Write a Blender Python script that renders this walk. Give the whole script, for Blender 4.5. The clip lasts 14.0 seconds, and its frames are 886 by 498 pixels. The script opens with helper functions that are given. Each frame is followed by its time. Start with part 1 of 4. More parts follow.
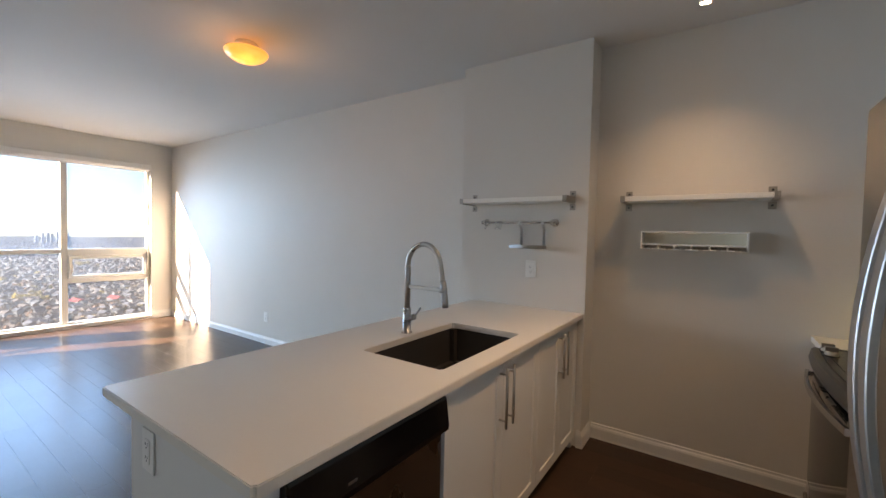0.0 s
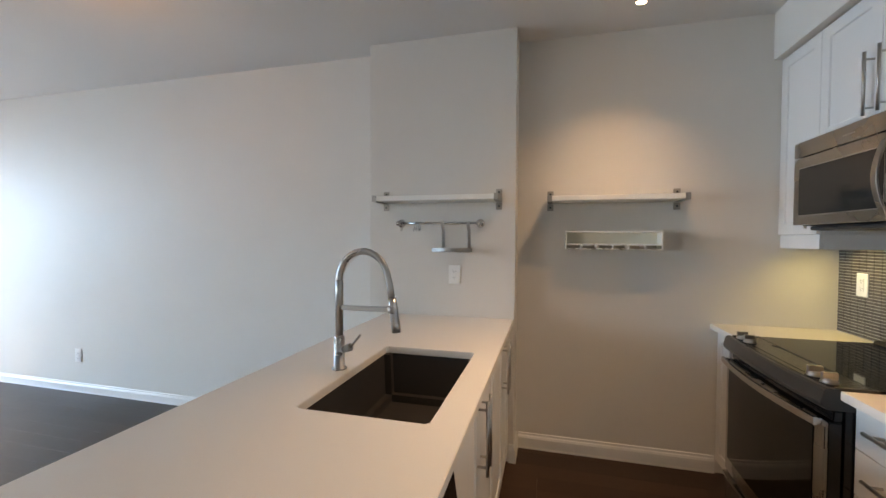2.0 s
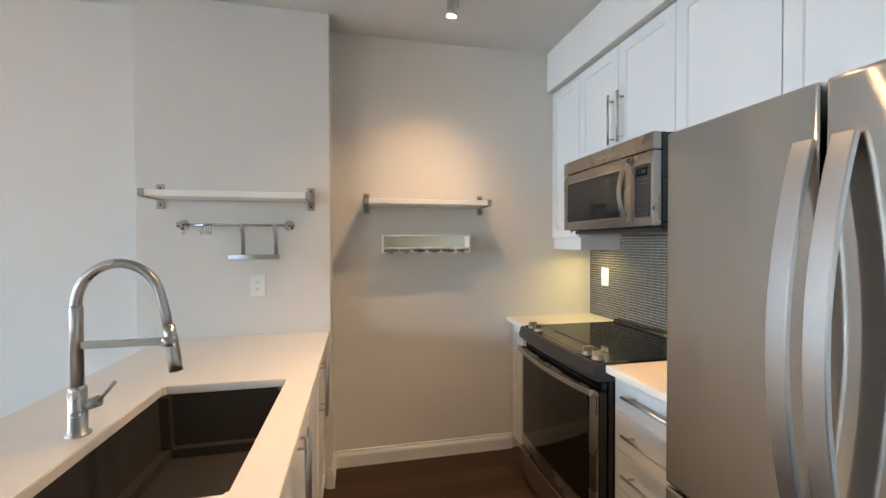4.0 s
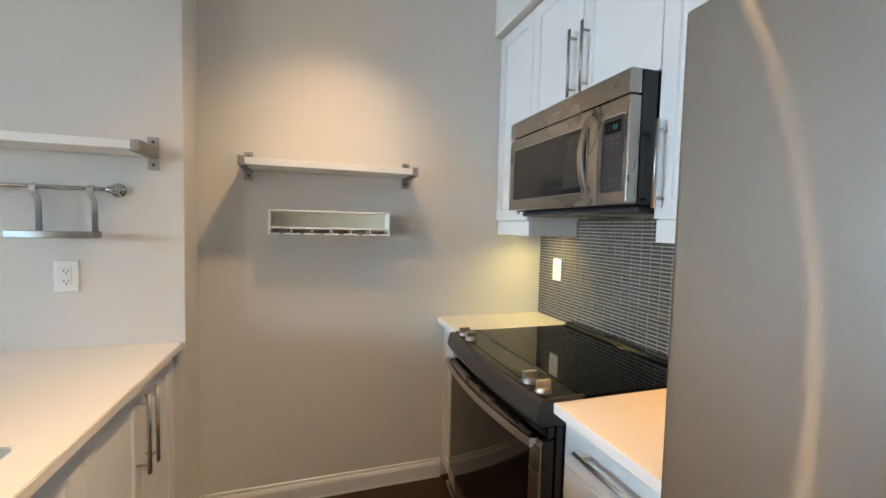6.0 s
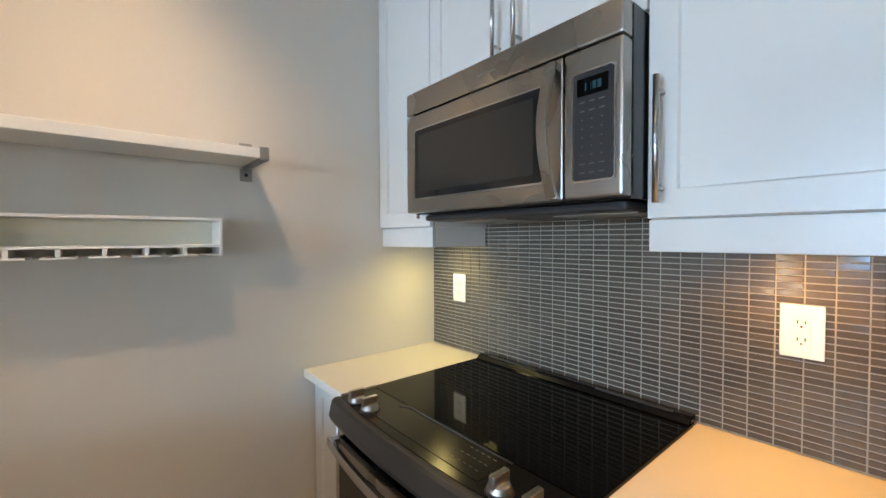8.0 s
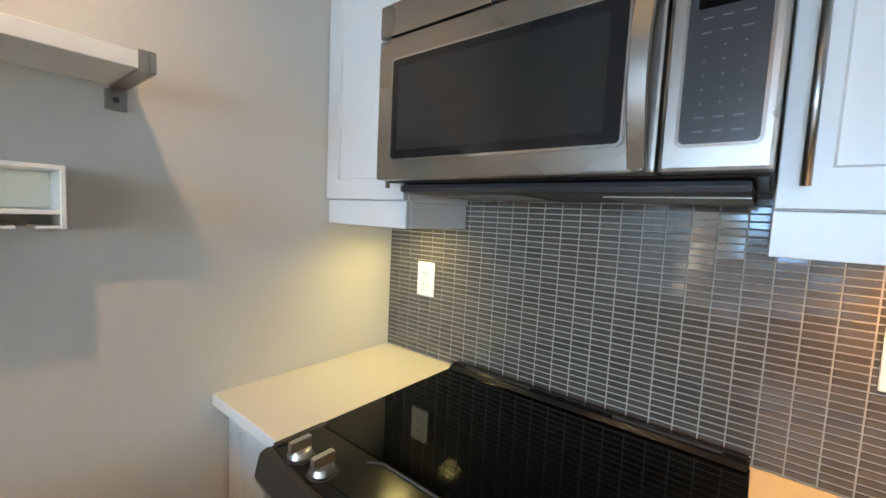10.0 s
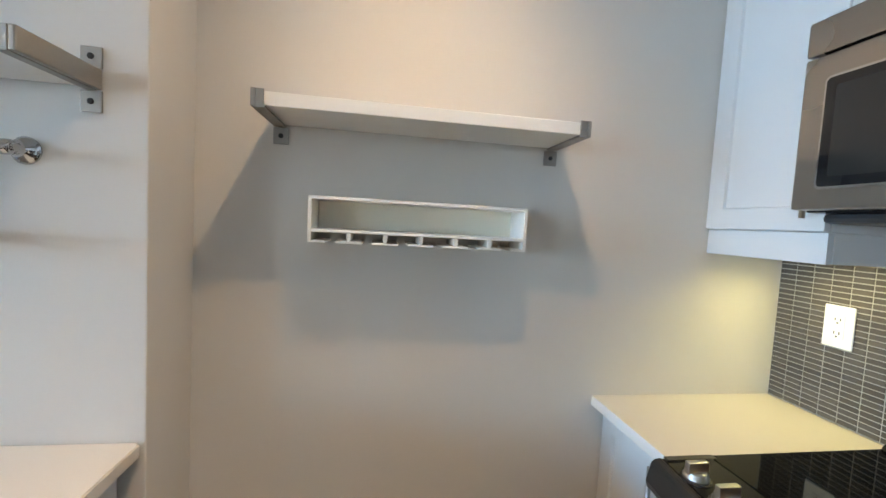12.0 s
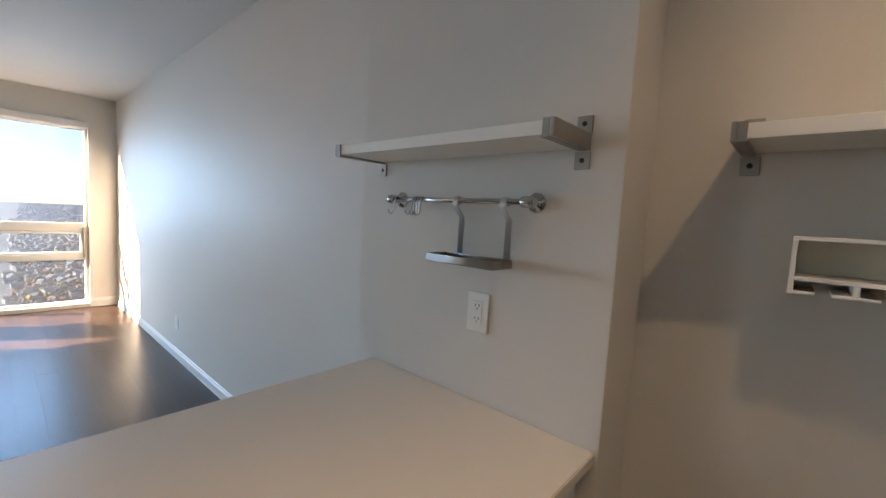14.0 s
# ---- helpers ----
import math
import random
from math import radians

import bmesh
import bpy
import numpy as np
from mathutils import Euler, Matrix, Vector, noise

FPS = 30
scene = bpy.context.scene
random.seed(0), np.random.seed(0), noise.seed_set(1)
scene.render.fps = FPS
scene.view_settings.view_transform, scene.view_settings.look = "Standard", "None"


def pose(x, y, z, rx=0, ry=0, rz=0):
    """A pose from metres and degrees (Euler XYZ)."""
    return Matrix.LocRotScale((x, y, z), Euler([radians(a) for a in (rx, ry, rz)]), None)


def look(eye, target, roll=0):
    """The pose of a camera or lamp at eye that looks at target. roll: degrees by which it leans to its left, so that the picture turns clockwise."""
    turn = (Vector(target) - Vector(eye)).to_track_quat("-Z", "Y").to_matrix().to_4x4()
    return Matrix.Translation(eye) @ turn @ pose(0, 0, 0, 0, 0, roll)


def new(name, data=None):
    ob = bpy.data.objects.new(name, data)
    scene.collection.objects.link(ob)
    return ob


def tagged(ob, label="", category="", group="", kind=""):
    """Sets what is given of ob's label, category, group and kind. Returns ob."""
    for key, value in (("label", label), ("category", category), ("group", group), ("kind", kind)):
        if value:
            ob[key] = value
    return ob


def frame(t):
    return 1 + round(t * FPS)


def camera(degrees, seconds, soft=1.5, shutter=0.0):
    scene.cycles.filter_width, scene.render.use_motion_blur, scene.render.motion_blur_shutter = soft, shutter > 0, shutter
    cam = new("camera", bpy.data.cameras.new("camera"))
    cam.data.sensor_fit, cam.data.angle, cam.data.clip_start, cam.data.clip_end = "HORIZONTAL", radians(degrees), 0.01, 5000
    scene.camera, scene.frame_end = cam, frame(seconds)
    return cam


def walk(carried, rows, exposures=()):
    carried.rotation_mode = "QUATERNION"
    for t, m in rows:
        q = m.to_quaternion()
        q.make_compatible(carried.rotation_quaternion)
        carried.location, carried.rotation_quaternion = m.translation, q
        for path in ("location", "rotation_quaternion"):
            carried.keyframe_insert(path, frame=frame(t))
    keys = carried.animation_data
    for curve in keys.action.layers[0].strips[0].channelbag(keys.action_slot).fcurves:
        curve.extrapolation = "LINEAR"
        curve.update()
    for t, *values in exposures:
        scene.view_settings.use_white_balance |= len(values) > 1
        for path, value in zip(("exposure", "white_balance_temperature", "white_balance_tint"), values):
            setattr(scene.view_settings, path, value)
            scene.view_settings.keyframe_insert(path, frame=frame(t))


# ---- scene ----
cam = camera(95.5, 14.0)
PATH = [
    (0, (2.638, 2.38, 1.4), (1.505, 4.027, 1.331), 1.3),
    (0.5, (2.477, 2.405, 1.397), (1.43, 4.108, 1.336), 1.3),
    (1, (2.343, 2.487, 1.373), (1.447, 4.274, 1.316), 0.6),
    (1.5, (2.256, 2.552, 1.39), (1.515, 4.409, 1.332), 0.2),
    (2, (2.121, 2.563, 1.4), (1.619, 4.499, 1.351), 0.3),
    (2.5, (2.04, 2.549, 1.423), (1.886, 4.542, 1.379), -0.9),
    (3, (2.027, 2.553, 1.427), (2.2, 4.545, 1.389), -1.2),
    (3.2, (2.033, 2.579, 1.416), (2.292, 4.562, 1.385), -1.1),
    (5.3, (2.262, 3.006, 1.396), (2.799, 4.931, 1.314), 0.7),
    (5.5, (2.314, 3.071, 1.389), (2.89, 4.984, 1.289), 0.7),
    (6, (2.407, 3.209, 1.393), (3.032, 5.105, 1.283), 1.4),
    (6.5, (2.401, 3.372, 1.404), (3.107, 5.241, 1.305), 2.2),
    (7, (2.394, 3.507, 1.42), (3.326, 5.275, 1.356), 1.9),
    (7.5, (2.441, 3.649, 1.397), (3.598, 5.279, 1.347), 0.4),
    (8, (2.499, 3.787, 1.391), (3.787, 5.316, 1.339), -0.2),
    (8.2, (2.519, 3.827, 1.377), (3.844, 5.324, 1.328), -0.0),
    (10.3, (2.634, 4.187, 1.401), (4.197, 5.423, 1.226), 2.9),
    (10.5, (2.62, 4.189, 1.398), (4.061, 5.565, 1.22), 3.3),
    (11, (2.543, 4.158, 1.404), (3.688, 5.791, 1.248), 3.3),
    (11.5, (2.471, 4.115, 1.416), (3.204, 5.972, 1.285), 3.3),
    (12, (2.402, 4.144, 1.405), (2.709, 6.116, 1.277), 3.2),
    (12.5, (2.367, 4.209, 1.412), (2.13, 6.188, 1.256), 3.1),
    (13, (2.325, 4.204, 1.424), (1.706, 6.099, 1.264), 3.9),
    (13.5, (2.289, 4.172, 1.45), (1.247, 5.869, 1.267), 3.4),
    (14, (2.243, 4.098, 1.453), (0.918, 5.588, 1.289), 3.3),
]
EXPOSURES = [(0, 3.83, 10400, 22), (1.0, 3.92, 10500, 22), (2.0, 4.3, 10500, 21), (3.0, 4.7, 10500, 20), (5.5, 4.85, 9900, 17), (6.5, 4.8, 9700, 16), (7.5, 4.65, 9400, 16), (8.0, 4.72, 9300, 16), (10.5, 4.8, 9200, 16), (11.0, 5.0, 9200, 16), (12.0, 4.83, 8300, 13), (12.5, 4.75, 8300, 14), (13.0, 4.5, 9000, 17), (13.5, 4.1, 9700, 19), (14.0, 3.7, 9900, 20)]
walk(cam, [(t, look(eye, target, roll)) for t, eye, target, roll in PATH], EXPOSURES)

# ---- world, sun and lamps ----
world = bpy.data.worlds.new("sky")
scene.world = world
world.use_nodes = True
wt = world.node_tree
sky = wt.nodes.new("ShaderNodeTexSky")
sky.sky_type, sky.sun_disc = "NISHITA", False
SUN_WAY = Vector((1.0, 1.75, -1.05)).normalized()
sky.sun_elevation = math.asin(-SUN_WAY.z)
sky.sun_rotation = math.atan2(-SUN_WAY.x, -SUN_WAY.y)
sky.air_density, sky.dust_density, sky.ozone_density = 1.0, 0.1, 7.0
wt.links.new(sky.outputs[0], wt.nodes["Background"].inputs[0])
wt.nodes["Background"].inputs[1].default_value = 0.05

sun = new("sun", bpy.data.lights.new("sun", "SUN"))
sun.data.energy, sun.data.angle, sun.data.color = 3.2, radians(0.6), (1.0, 0.96, 0.91)
sun.matrix_world = look((0, 0, 30), Vector((0, 0, 30)) + SUN_WAY)


def lamp(name, kind, eye, target, watts, colour, size=0.1, cone=0, blend=0.6):
    ob = new(name, bpy.data.lights.new(name, kind))
    ob.data.energy, ob.data.color = watts, colour
    if kind == "AREA":
        ob.data.size = size
    else:
        ob.data.shadow_soft_size = size
    if kind == "SPOT":
        ob.data.spot_size, ob.data.spot_blend = radians(cone), blend
    ob.matrix_world = look(eye, target)
    return ob


WARM, AMBER, LIME = (1.0, 0.8, 0.61), (1.0, 0.56, 0.16), (0.98, 0.95, 0.45)
# sky light that falls through the window openings
for wy, wide, watts, tint in ((3.65, 2.0, 18, (0.26, 0.55, 1.0)), (1.62, 1.1, 8, (0.4, 0.66, 1.0)), (-1.9, 2.0, 15, (0.46, 0.69, 1.0))):
    sl = lamp("window_skylight", "AREA", (-5.3, wy, 1.75), (-4.3, wy, 1.25), watts, tint, wide)
    sl.data.shape, sl.data.size_y, sl.data.spread = "RECTANGLE", 1.9, radians(125)

# ---- materials ----
MATS = {}


def material(name, base, rough=0.5, metal=0.0, grain=0.0, scale=40.0, bump=0.0, stretch=(1, 1, 1), wear=0.06, coat=0.0, spec=0.5, piece=0.0, stain=3.0, aniso=0.0):
    """A surface with colour variation at two scales, optional relief and stretch of the grain."""
    m = bpy.data.materials.new(name)
    m.use_nodes = True
    t = m.node_tree
    b = t.nodes["Principled BSDF"]
    b.inputs["Roughness"].default_value, b.inputs["Metallic"].default_value = rough, metal
    b.inputs["Coat Weight"].default_value, b.inputs["Specular IOR Level"].default_value = coat, spec
    b.inputs["Coat Roughness"].default_value = 0.08
    if aniso:
        b.inputs["Anisotropic"].default_value = aniso
        b.inputs["Anisotropic Rotation"].default_value = 0.25
        tg = t.nodes.new("ShaderNodeTangent")
        tg.direction_type, tg.axis = "RADIAL", "Z"
        t.links.new(tg.outputs[0], b.inputs["Tangent"])
    co = t.nodes.new("ShaderNodeTexCoord")
    mp = t.nodes.new("ShaderNodeMapping")
    mp.inputs["Scale"].default_value = stretch
    t.links.new(co.outputs["Object"], mp.inputs[0])
    big, fine = t.nodes.new("ShaderNodeTexNoise"), t.nodes.new("ShaderNodeTexNoise")
    big.inputs["Scale"].default_value, big.inputs["Detail"].default_value = stain, 3
    fine.inputs["Scale"].default_value, fine.inputs["Detail"].default_value = scale, 4
    t.links.new(co.outputs["Object"], big.inputs["Vector"])
    t.links.new(mp.outputs[0], fine.inputs["Vector"])
    mix = t.nodes.new("ShaderNodeMath")
    mix.operation = "MULTIPLY_ADD"
    mix.inputs[1].default_value = grain
    t.links.new(fine.outputs["Fac"], mix.inputs[0])
    low = t.nodes.new("ShaderNodeMath")
    low.operation = "MULTIPLY_ADD"
    low.inputs[1].default_value, low.inputs[2].default_value = wear, 1.0 - wear / 2 - grain / 2
    t.links.new(big.outputs["Fac"], low.inputs[0])
    t.links.new(low.outputs[0], mix.inputs[2])
    last = mix
    if piece:
        info = t.nodes.new("ShaderNodeObjectInfo")
        isl = t.nodes.new("ShaderNodeNewGeometry")
        add = t.nodes.new("ShaderNodeMath")
        add.operation = "ADD"
        t.links.new(info.outputs["Random"], add.inputs[0])
        t.links.new(isl.outputs["Random Per Island"], add.inputs[1])
        fr = t.nodes.new("ShaderNodeMath")
        fr.operation = "FRACT"
        t.links.new(add.outputs[0], fr.inputs[0])
        vary = t.nodes.new("ShaderNodeMath")
        vary.operation = "MULTIPLY_ADD"
        vary.inputs[1].default_value, vary.inputs[2].default_value = piece, 1 - piece / 2
        t.links.new(fr.outputs[0], vary.inputs[0])
        both = t.nodes.new("ShaderNodeMath")
        both.operation = "MULTIPLY"
        t.links.new(mix.outputs[0], both.inputs[0])
        t.links.new(vary.outputs[0], both.inputs[1])
        last = both
    col = t.nodes.new("ShaderNodeVectorMath")
    col.operation = "SCALE"
    col.inputs[0].default_value = base
    t.links.new(last.outputs[0], col.inputs["Scale"])
    t.links.new(col.outputs[0], b.inputs["Base Color"])
    rg = t.nodes.new("ShaderNodeMath")
    rg.operation = "MULTIPLY_ADD"
    rg.inputs[1].default_value, rg.inputs[2].default_value = rough * 0.35, rough * 0.82
    t.links.new(big.outputs["Fac"], rg.inputs[0])
    t.links.new(rg.outputs[0], b.inputs["Roughness"])
    if bump:
        bp = t.nodes.new("ShaderNodeBump")
        bp.inputs["Strength"].default_value, bp.inputs["Distance"].default_value = bump, 0.002
        t.links.new(fine.outputs["Fac"], bp.inputs["Height"])
        t.links.new(bp.outputs[0], b.inputs["Normal"])
    MATS[name] = m
    return m


def glowing(name, colour, strength):
    m = bpy.data.materials.new(name)
    m.use_nodes = True
    b = m.node_tree.nodes["Principled BSDF"]
    b.inputs["Base Color"].default_value = (*colour, 1)
    b.inputs["Emission Color"].default_value = (*colour, 1)
    b.inputs["Emission Strength"].default_value = strength
    return m


PAINT = material("wall_paint", (0.655, 0.63, 0.588), 0.55, grain=0.03, scale=260, bump=0.12, wear=0.05, spec=0.14)
CEIL = material("ceiling_paint", (0.66, 0.65, 0.63), 0.85, grain=0.05, scale=320, bump=0.25, wear=0.05, spec=0.2)
TRIM = material("trim_paint", (0.72, 0.71, 0.685), 0.35, grain=0.02, scale=120, wear=0.06)
CAB = material("cabinet_white", (0.68, 0.68, 0.665), 0.33, grain=0.02, scale=90, wear=0.04)
SHELFW = material("shelf_white", (0.84, 0.825, 0.78), 0.4, grain=0.02, scale=120, wear=0.05)
QUARTZ = material("quartz_top", (0.7, 0.665, 0.61), 0.3, grain=0.07, scale=420, wear=0.05)
STEEL = material("brushed_steel", (0.55, 0.535, 0.515), 0.18, 1.0, grain=0.1, scale=60, stretch=(1, 1, 40), wear=0.1, aniso=1.0)
FRIDGESTEEL = material("fridge_steel", (0.57, 0.55, 0.525), 0.2, 1.0, grain=0.04, scale=60, stretch=(0.3, 0.3, 40), wear=0.08)
# level brushing: a lobe that is narrow across and tall up and down
ft = FRIDGESTEEL.node_tree
fg, ftan = ft.nodes.new("ShaderNodeBsdfAnisotropic"), ft.nodes.new("ShaderNodeTangent")
ftan.direction_type, ftan.axis = "RADIAL", "Z"
fg.inputs["Roughness"].default_value, fg.inputs["Anisotropy"].default_value = 0.15, 0.88
ft.links.new(ftan.outputs[0], fg.inputs["Tangent"])
ft.links.new(ft.nodes["Principled BSDF"].inputs["Base Color"].links[0].from_socket, fg.inputs["Color"])
ft.links.new(fg.outputs[0], ft.nodes["Material Output"].inputs[0])
FRIDGEBAR = material("fridge_handle_steel", (0.56, 0.56, 0.56), 0.34, 1.0, grain=0.05, scale=200, wear=0.08)
STEELH = material("brushed_steel_level", (0.37, 0.345, 0.315), 0.28, 1.0, grain=0.1, scale=60, bump=0.05, stretch=(40, 1, 40), wear=0.1)
NICKEL = material("satin_nickel", (0.5, 0.485, 0.46), 0.3, 1.0, grain=0.06, scale=200, wear=0.08)
CHROME = material("chrome", (0.55, 0.55, 0.55), 0.12, 1.0, wear=0.05)
FAUCETM = material("brushed_chrome", (0.43, 0.425, 0.415), 0.28, 1.0, grain=0.05, scale=200, wear=0.06)
GREYMETAL = material("grey_bracket", (0.36, 0.34, 0.31), 0.42, 0.9, grain=0.08, scale=150, wear=0.1)
SINK = material("sink_composite", (0.03, 0.026, 0.024), 0.55, grain=0.25, scale=500, wear=0.2, bump=0.1)
BLACKGLASS = material("black_glass", (0.002, 0.002, 0.0022), 0.05, wear=0.1, spec=0.12)
OVENGLASS = material("oven_glass", (0.006, 0.005, 0.0045), 0.06, wear=0.1, spec=0.35)
MWGLASS = material("microwave_glass", (0.01, 0.0105, 0.012), 0.09, wear=0.2, spec=0.35)
BLACK = material("black_enamel", (0.004, 0.004, 0.005), 0.2, grain=0.1, scale=100, wear=0.2)
CHARCOAL = material("charcoal_plastic", (0.03, 0.029, 0.03), 0.4, grain=0.1, scale=300, wear=0.12)
SLATE = material("slate_panel", (0.006, 0.006, 0.0065), 0.2, grain=0.08, scale=120, wear=0.2, spec=0.2)
TILE = material("mosaic_tile", (0.084, 0.069, 0.057), 0.08, grain=0.25, scale=120, wear=0.3, piece=0.4, coat=0.4)
TRIMSTEEL = material("charcoal_steel", (0.05, 0.047, 0.044), 0.33, 0.6, grain=0.08, scale=200, stretch=(1, 0.1, 1), wear=0.15)
SATIN = material("satin_steel", (0.55, 0.545, 0.53), 0.5, 0.9, grain=0.05, scale=160, wear=0.08)
RACKIN = material("rack_back_cream", (0.88, 0.86, 0.74), 0.5, grain=0.03, scale=120, wear=0.05)
GROUT = material("grout", (0.37, 0.34, 0.29), 0.85, grain=0.2, scale=300, bump=0.3, wear=0.15)
WOOD = material("dark_wood", (0.05, 0.029, 0.02), 0.3, grain=0.5, scale=18, bump=0.12, stretch=(1, 14, 1), wear=0.12, piece=0.3, spec=0.14)
JOINT = material("floor_joint", (0.03, 0.016, 0.01), 0.7, grain=0.2, wear=0.2)
PLASTIC = material("outlet_plastic", (0.8, 0.795, 0.77), 0.3, wear=0.04)
SLOT = material("dark_slot", (0.02, 0.02, 0.02), 0.6, wear=0.1)
ALU = material("window_frame_paint", (0.62, 0.61, 0.57), 0.4, grain=0.03, scale=200, wear=0.06)
BLINDM = material("blind_fabric", (0.72, 0.71, 0.69), 0.7, grain=0.08, scale=500, bump=0.2, wear=0.04)
LENS = glowing("lamp_lens", (1.0, 0.78, 0.55), 3)
PUCKA, PUCKL = glowing("puck_amber", AMBER, 1.2), glowing("puck_lime", LIME, 1.2)
CYAN = material("display_digits", (0.012, 0.06, 0.08), 0.4, spec=0.05)
KEYPAD = material("keypad_slate", (0.028, 0.029, 0.032), 0.25, grain=0.06, scale=200, wear=0.12)
MWSCREEN = material("microwave_screen", (0.02, 0.021, 0.021), 0.12, grain=0.1, scale=900, wear=0.15, spec=0.35)
LEGEND = material("panel_legend", (0.075, 0.078, 0.083), 0.4)

# amber alabaster bowl of the ceiling lamp, lit from inside
BOWL = bpy.data.materials.new("amber_bowl")
BOWL.use_nodes = True
bt = BOWL.node_tree
bb = bt.nodes["Principled BSDF"]
bb.inputs["Base Color"].default_value, bb.inputs["Roughness"].default_value = (0.8, 0.5, 0.22, 1), 0.25
bn, br = bt.nodes.new("ShaderNodeTexNoise"), bt.nodes.new("ShaderNodeValToRGB")
bn.inputs["Scale"].default_value, bn.inputs["Detail"].default_value = 9, 5
br.color_ramp.elements[0].color, br.color_ramp.elements[1].color = (0.8, 0.24, 0.03, 1), (1.0, 0.55, 0.16, 1)
br.color_ramp.elements[0].position, br.color_ramp.elements[1].position = 0.3, 0.7
bt.links.new(bn.outputs["Fac"], br.inputs[0])
bt.links.new(br.outputs[0], bb.inputs["Emission Color"])
bb.inputs["Emission Strength"].default_value = 0.085

# clear pane: see-through with a Fresnel gloss; outdoor haze put in as a veil
PANE = bpy.data.materials.new("clear_pane")
PANE.use_nodes = True
pt = PANE.node_tree
pt.nodes.remove(pt.nodes["Principled BSDF"])
tr, gl, fz, mx = (pt.nodes.new(k) for k in ("ShaderNodeBsdfTransparent", "ShaderNodeBsdfGlossy", "ShaderNodeFresnel", "ShaderNodeMixShader"))
gl.inputs["Roughness"].default_value, fz.inputs["IOR"].default_value = 0.02, 1.3
tr.inputs["Color"].default_value = (0.5, 0.58, 0.65, 1)
pt.links.new(fz.outputs[0], mx.inputs[0])
pt.links.new(tr.outputs[0], mx.inputs[1])
pt.links.new(gl.outputs[0], mx.inputs[2])
# pale translucent veil, uneven by noise, imitates the haze over the city
veil_noise, veil, haze = (pt.nodes.new(k) for k in ("ShaderNodeTexNoise", "ShaderNodeBsdfTranslucent", "ShaderNodeMixShader"))
veil_noise.inputs["Scale"].default_value, veil_noise.inputs["Detail"].default_value = 3.0, 3
veil_share = pt.nodes.new("ShaderNodeMath")
veil_share.operation = "MULTIPLY"
veil_share.inputs[1].default_value = 0.045
pt.links.new(veil_noise.outputs["Fac"], veil_share.inputs[0])
pt.links.new(veil_share.outputs[0], haze.inputs[0])
pt.links.new(mx.outputs[0], haze.inputs[1])
pt.links.new(veil.outputs[0], haze.inputs[2])
veil.inputs["Color"].default_value = (0.8, 0.8, 0.8, 1)
pt.links.new(haze.outputs[0], pt.nodes["Material Output"].inputs[0])

# ---- mesh helpers ----
BASE = {}


def thing(name, at, label, category, group="", kind=""):
    e = new(name)
    e.empty_display_size = 0.05
    e.location = at
    BASE[e] = Vector(at)
    return tagged(e, label, category, group, kind)


def mesh_of(name, bm, mat):
    me = bpy.data.meshes.new(name)
    bm.normal_update()
    bm.to_mesh(me)
    bm.free()
    me.materials.append(mat)
    return me


def part(name, bm, mat, parent, label=""):
    base = BASE[parent]
    bmesh.ops.translate(bm, verts=bm.verts, vec=-base)
    ob = new(name, mesh_of(name, bm, mat))
    ob.parent = parent
    BASE[ob] = base
    return tagged(ob, label)


def solid(name, bm, mat, label, category, kind="", group="", at=(0, 0, 0)):
    """A top-level mesh with its origin at its base."""
    at = Vector(at)
    bmesh.ops.translate(bm, verts=bm.verts, vec=-at)
    ob = new(name, mesh_of(name, bm, mat))
    ob.location = at
    BASE[ob] = at
    return tagged(ob, label, category, group, kind)


def box(a, b, bevel=0.0, bm=None, seg=2):
    """A box from corner a to corner b, with rounded edges, added to bm."""
    one = bmesh.new()
    bmesh.ops.create_cube(one, size=1)
    a, b = Vector(a), Vector(b)
    for v in one.verts:
        v.co = Vector([(a[i] + b[i]) / 2 + v.co[i] * abs(b[i] - a[i]) for i in range(3)])
    if bevel:
        bmesh.ops.bevel(one, geom=one.edges[:], offset=bevel, segments=seg, affect="EDGES", profile=0.6)
    return merged(one, bm)


def merged(one, bm):
    if bm is None:
        return one
    me = bpy.data.meshes.new("tmp")
    one.to_mesh(me)
    one.free()
    bm.from_mesh(me)
    bpy.data.meshes.remove(me)
    return bm


def sweep(points, radius, seg=12, bm=None, flat=None, radii=None):
    """A tube along points; flat = (width, height, side vector) sweeps a rounded bar instead."""
    one = bmesh.new()
    pts = [Vector(p) for p in points]
    up = Vector((0, 0, 1)) if abs((pts[1] - pts[0]).normalized().z) < 0.9 else Vector((0, 1, 0))
    rings = []
    for i, p in enumerate(pts):
        d = (pts[min(i + 1, len(pts) - 1)] - pts[max(i - 1, 0)]).normalized()
        side = Vector(flat[2]) if flat else d.cross(up)
        side = (side - d * side.dot(d)).normalized()
        nrm = d.cross(side).normalized()
        up = -nrm if not flat else up
        ring = []
        for k in range(seg):
            a = 2 * math.pi * (k + 0.5) / seg
            c, s = math.cos(a), math.sin(a)
            if flat:
                q = 0.35
                c, s = math.copysign(abs(c) ** q, c) * flat[0] / 2, math.copysign(abs(s) ** q, s) * flat[1] / 2
            else:
                r = radii[i] if radii else radius
                c, s = c * r, s * r
            ring.append(one.verts.new(p + side * c + nrm * s))
        rings.append(ring)
    for r0, r1 in zip(rings, rings[1:]):
        for k in range(seg):
            f = one.faces.new((r0[k], r0[(k + 1) % seg], r1[(k + 1) % seg], r1[k]))
            f.smooth = True
    one.faces.new(rings[0][::-1])
    one.faces.new(rings[-1])
    bmesh.ops.recalc_face_normals(one, faces=one.faces[:])
    return merged(one, bm)


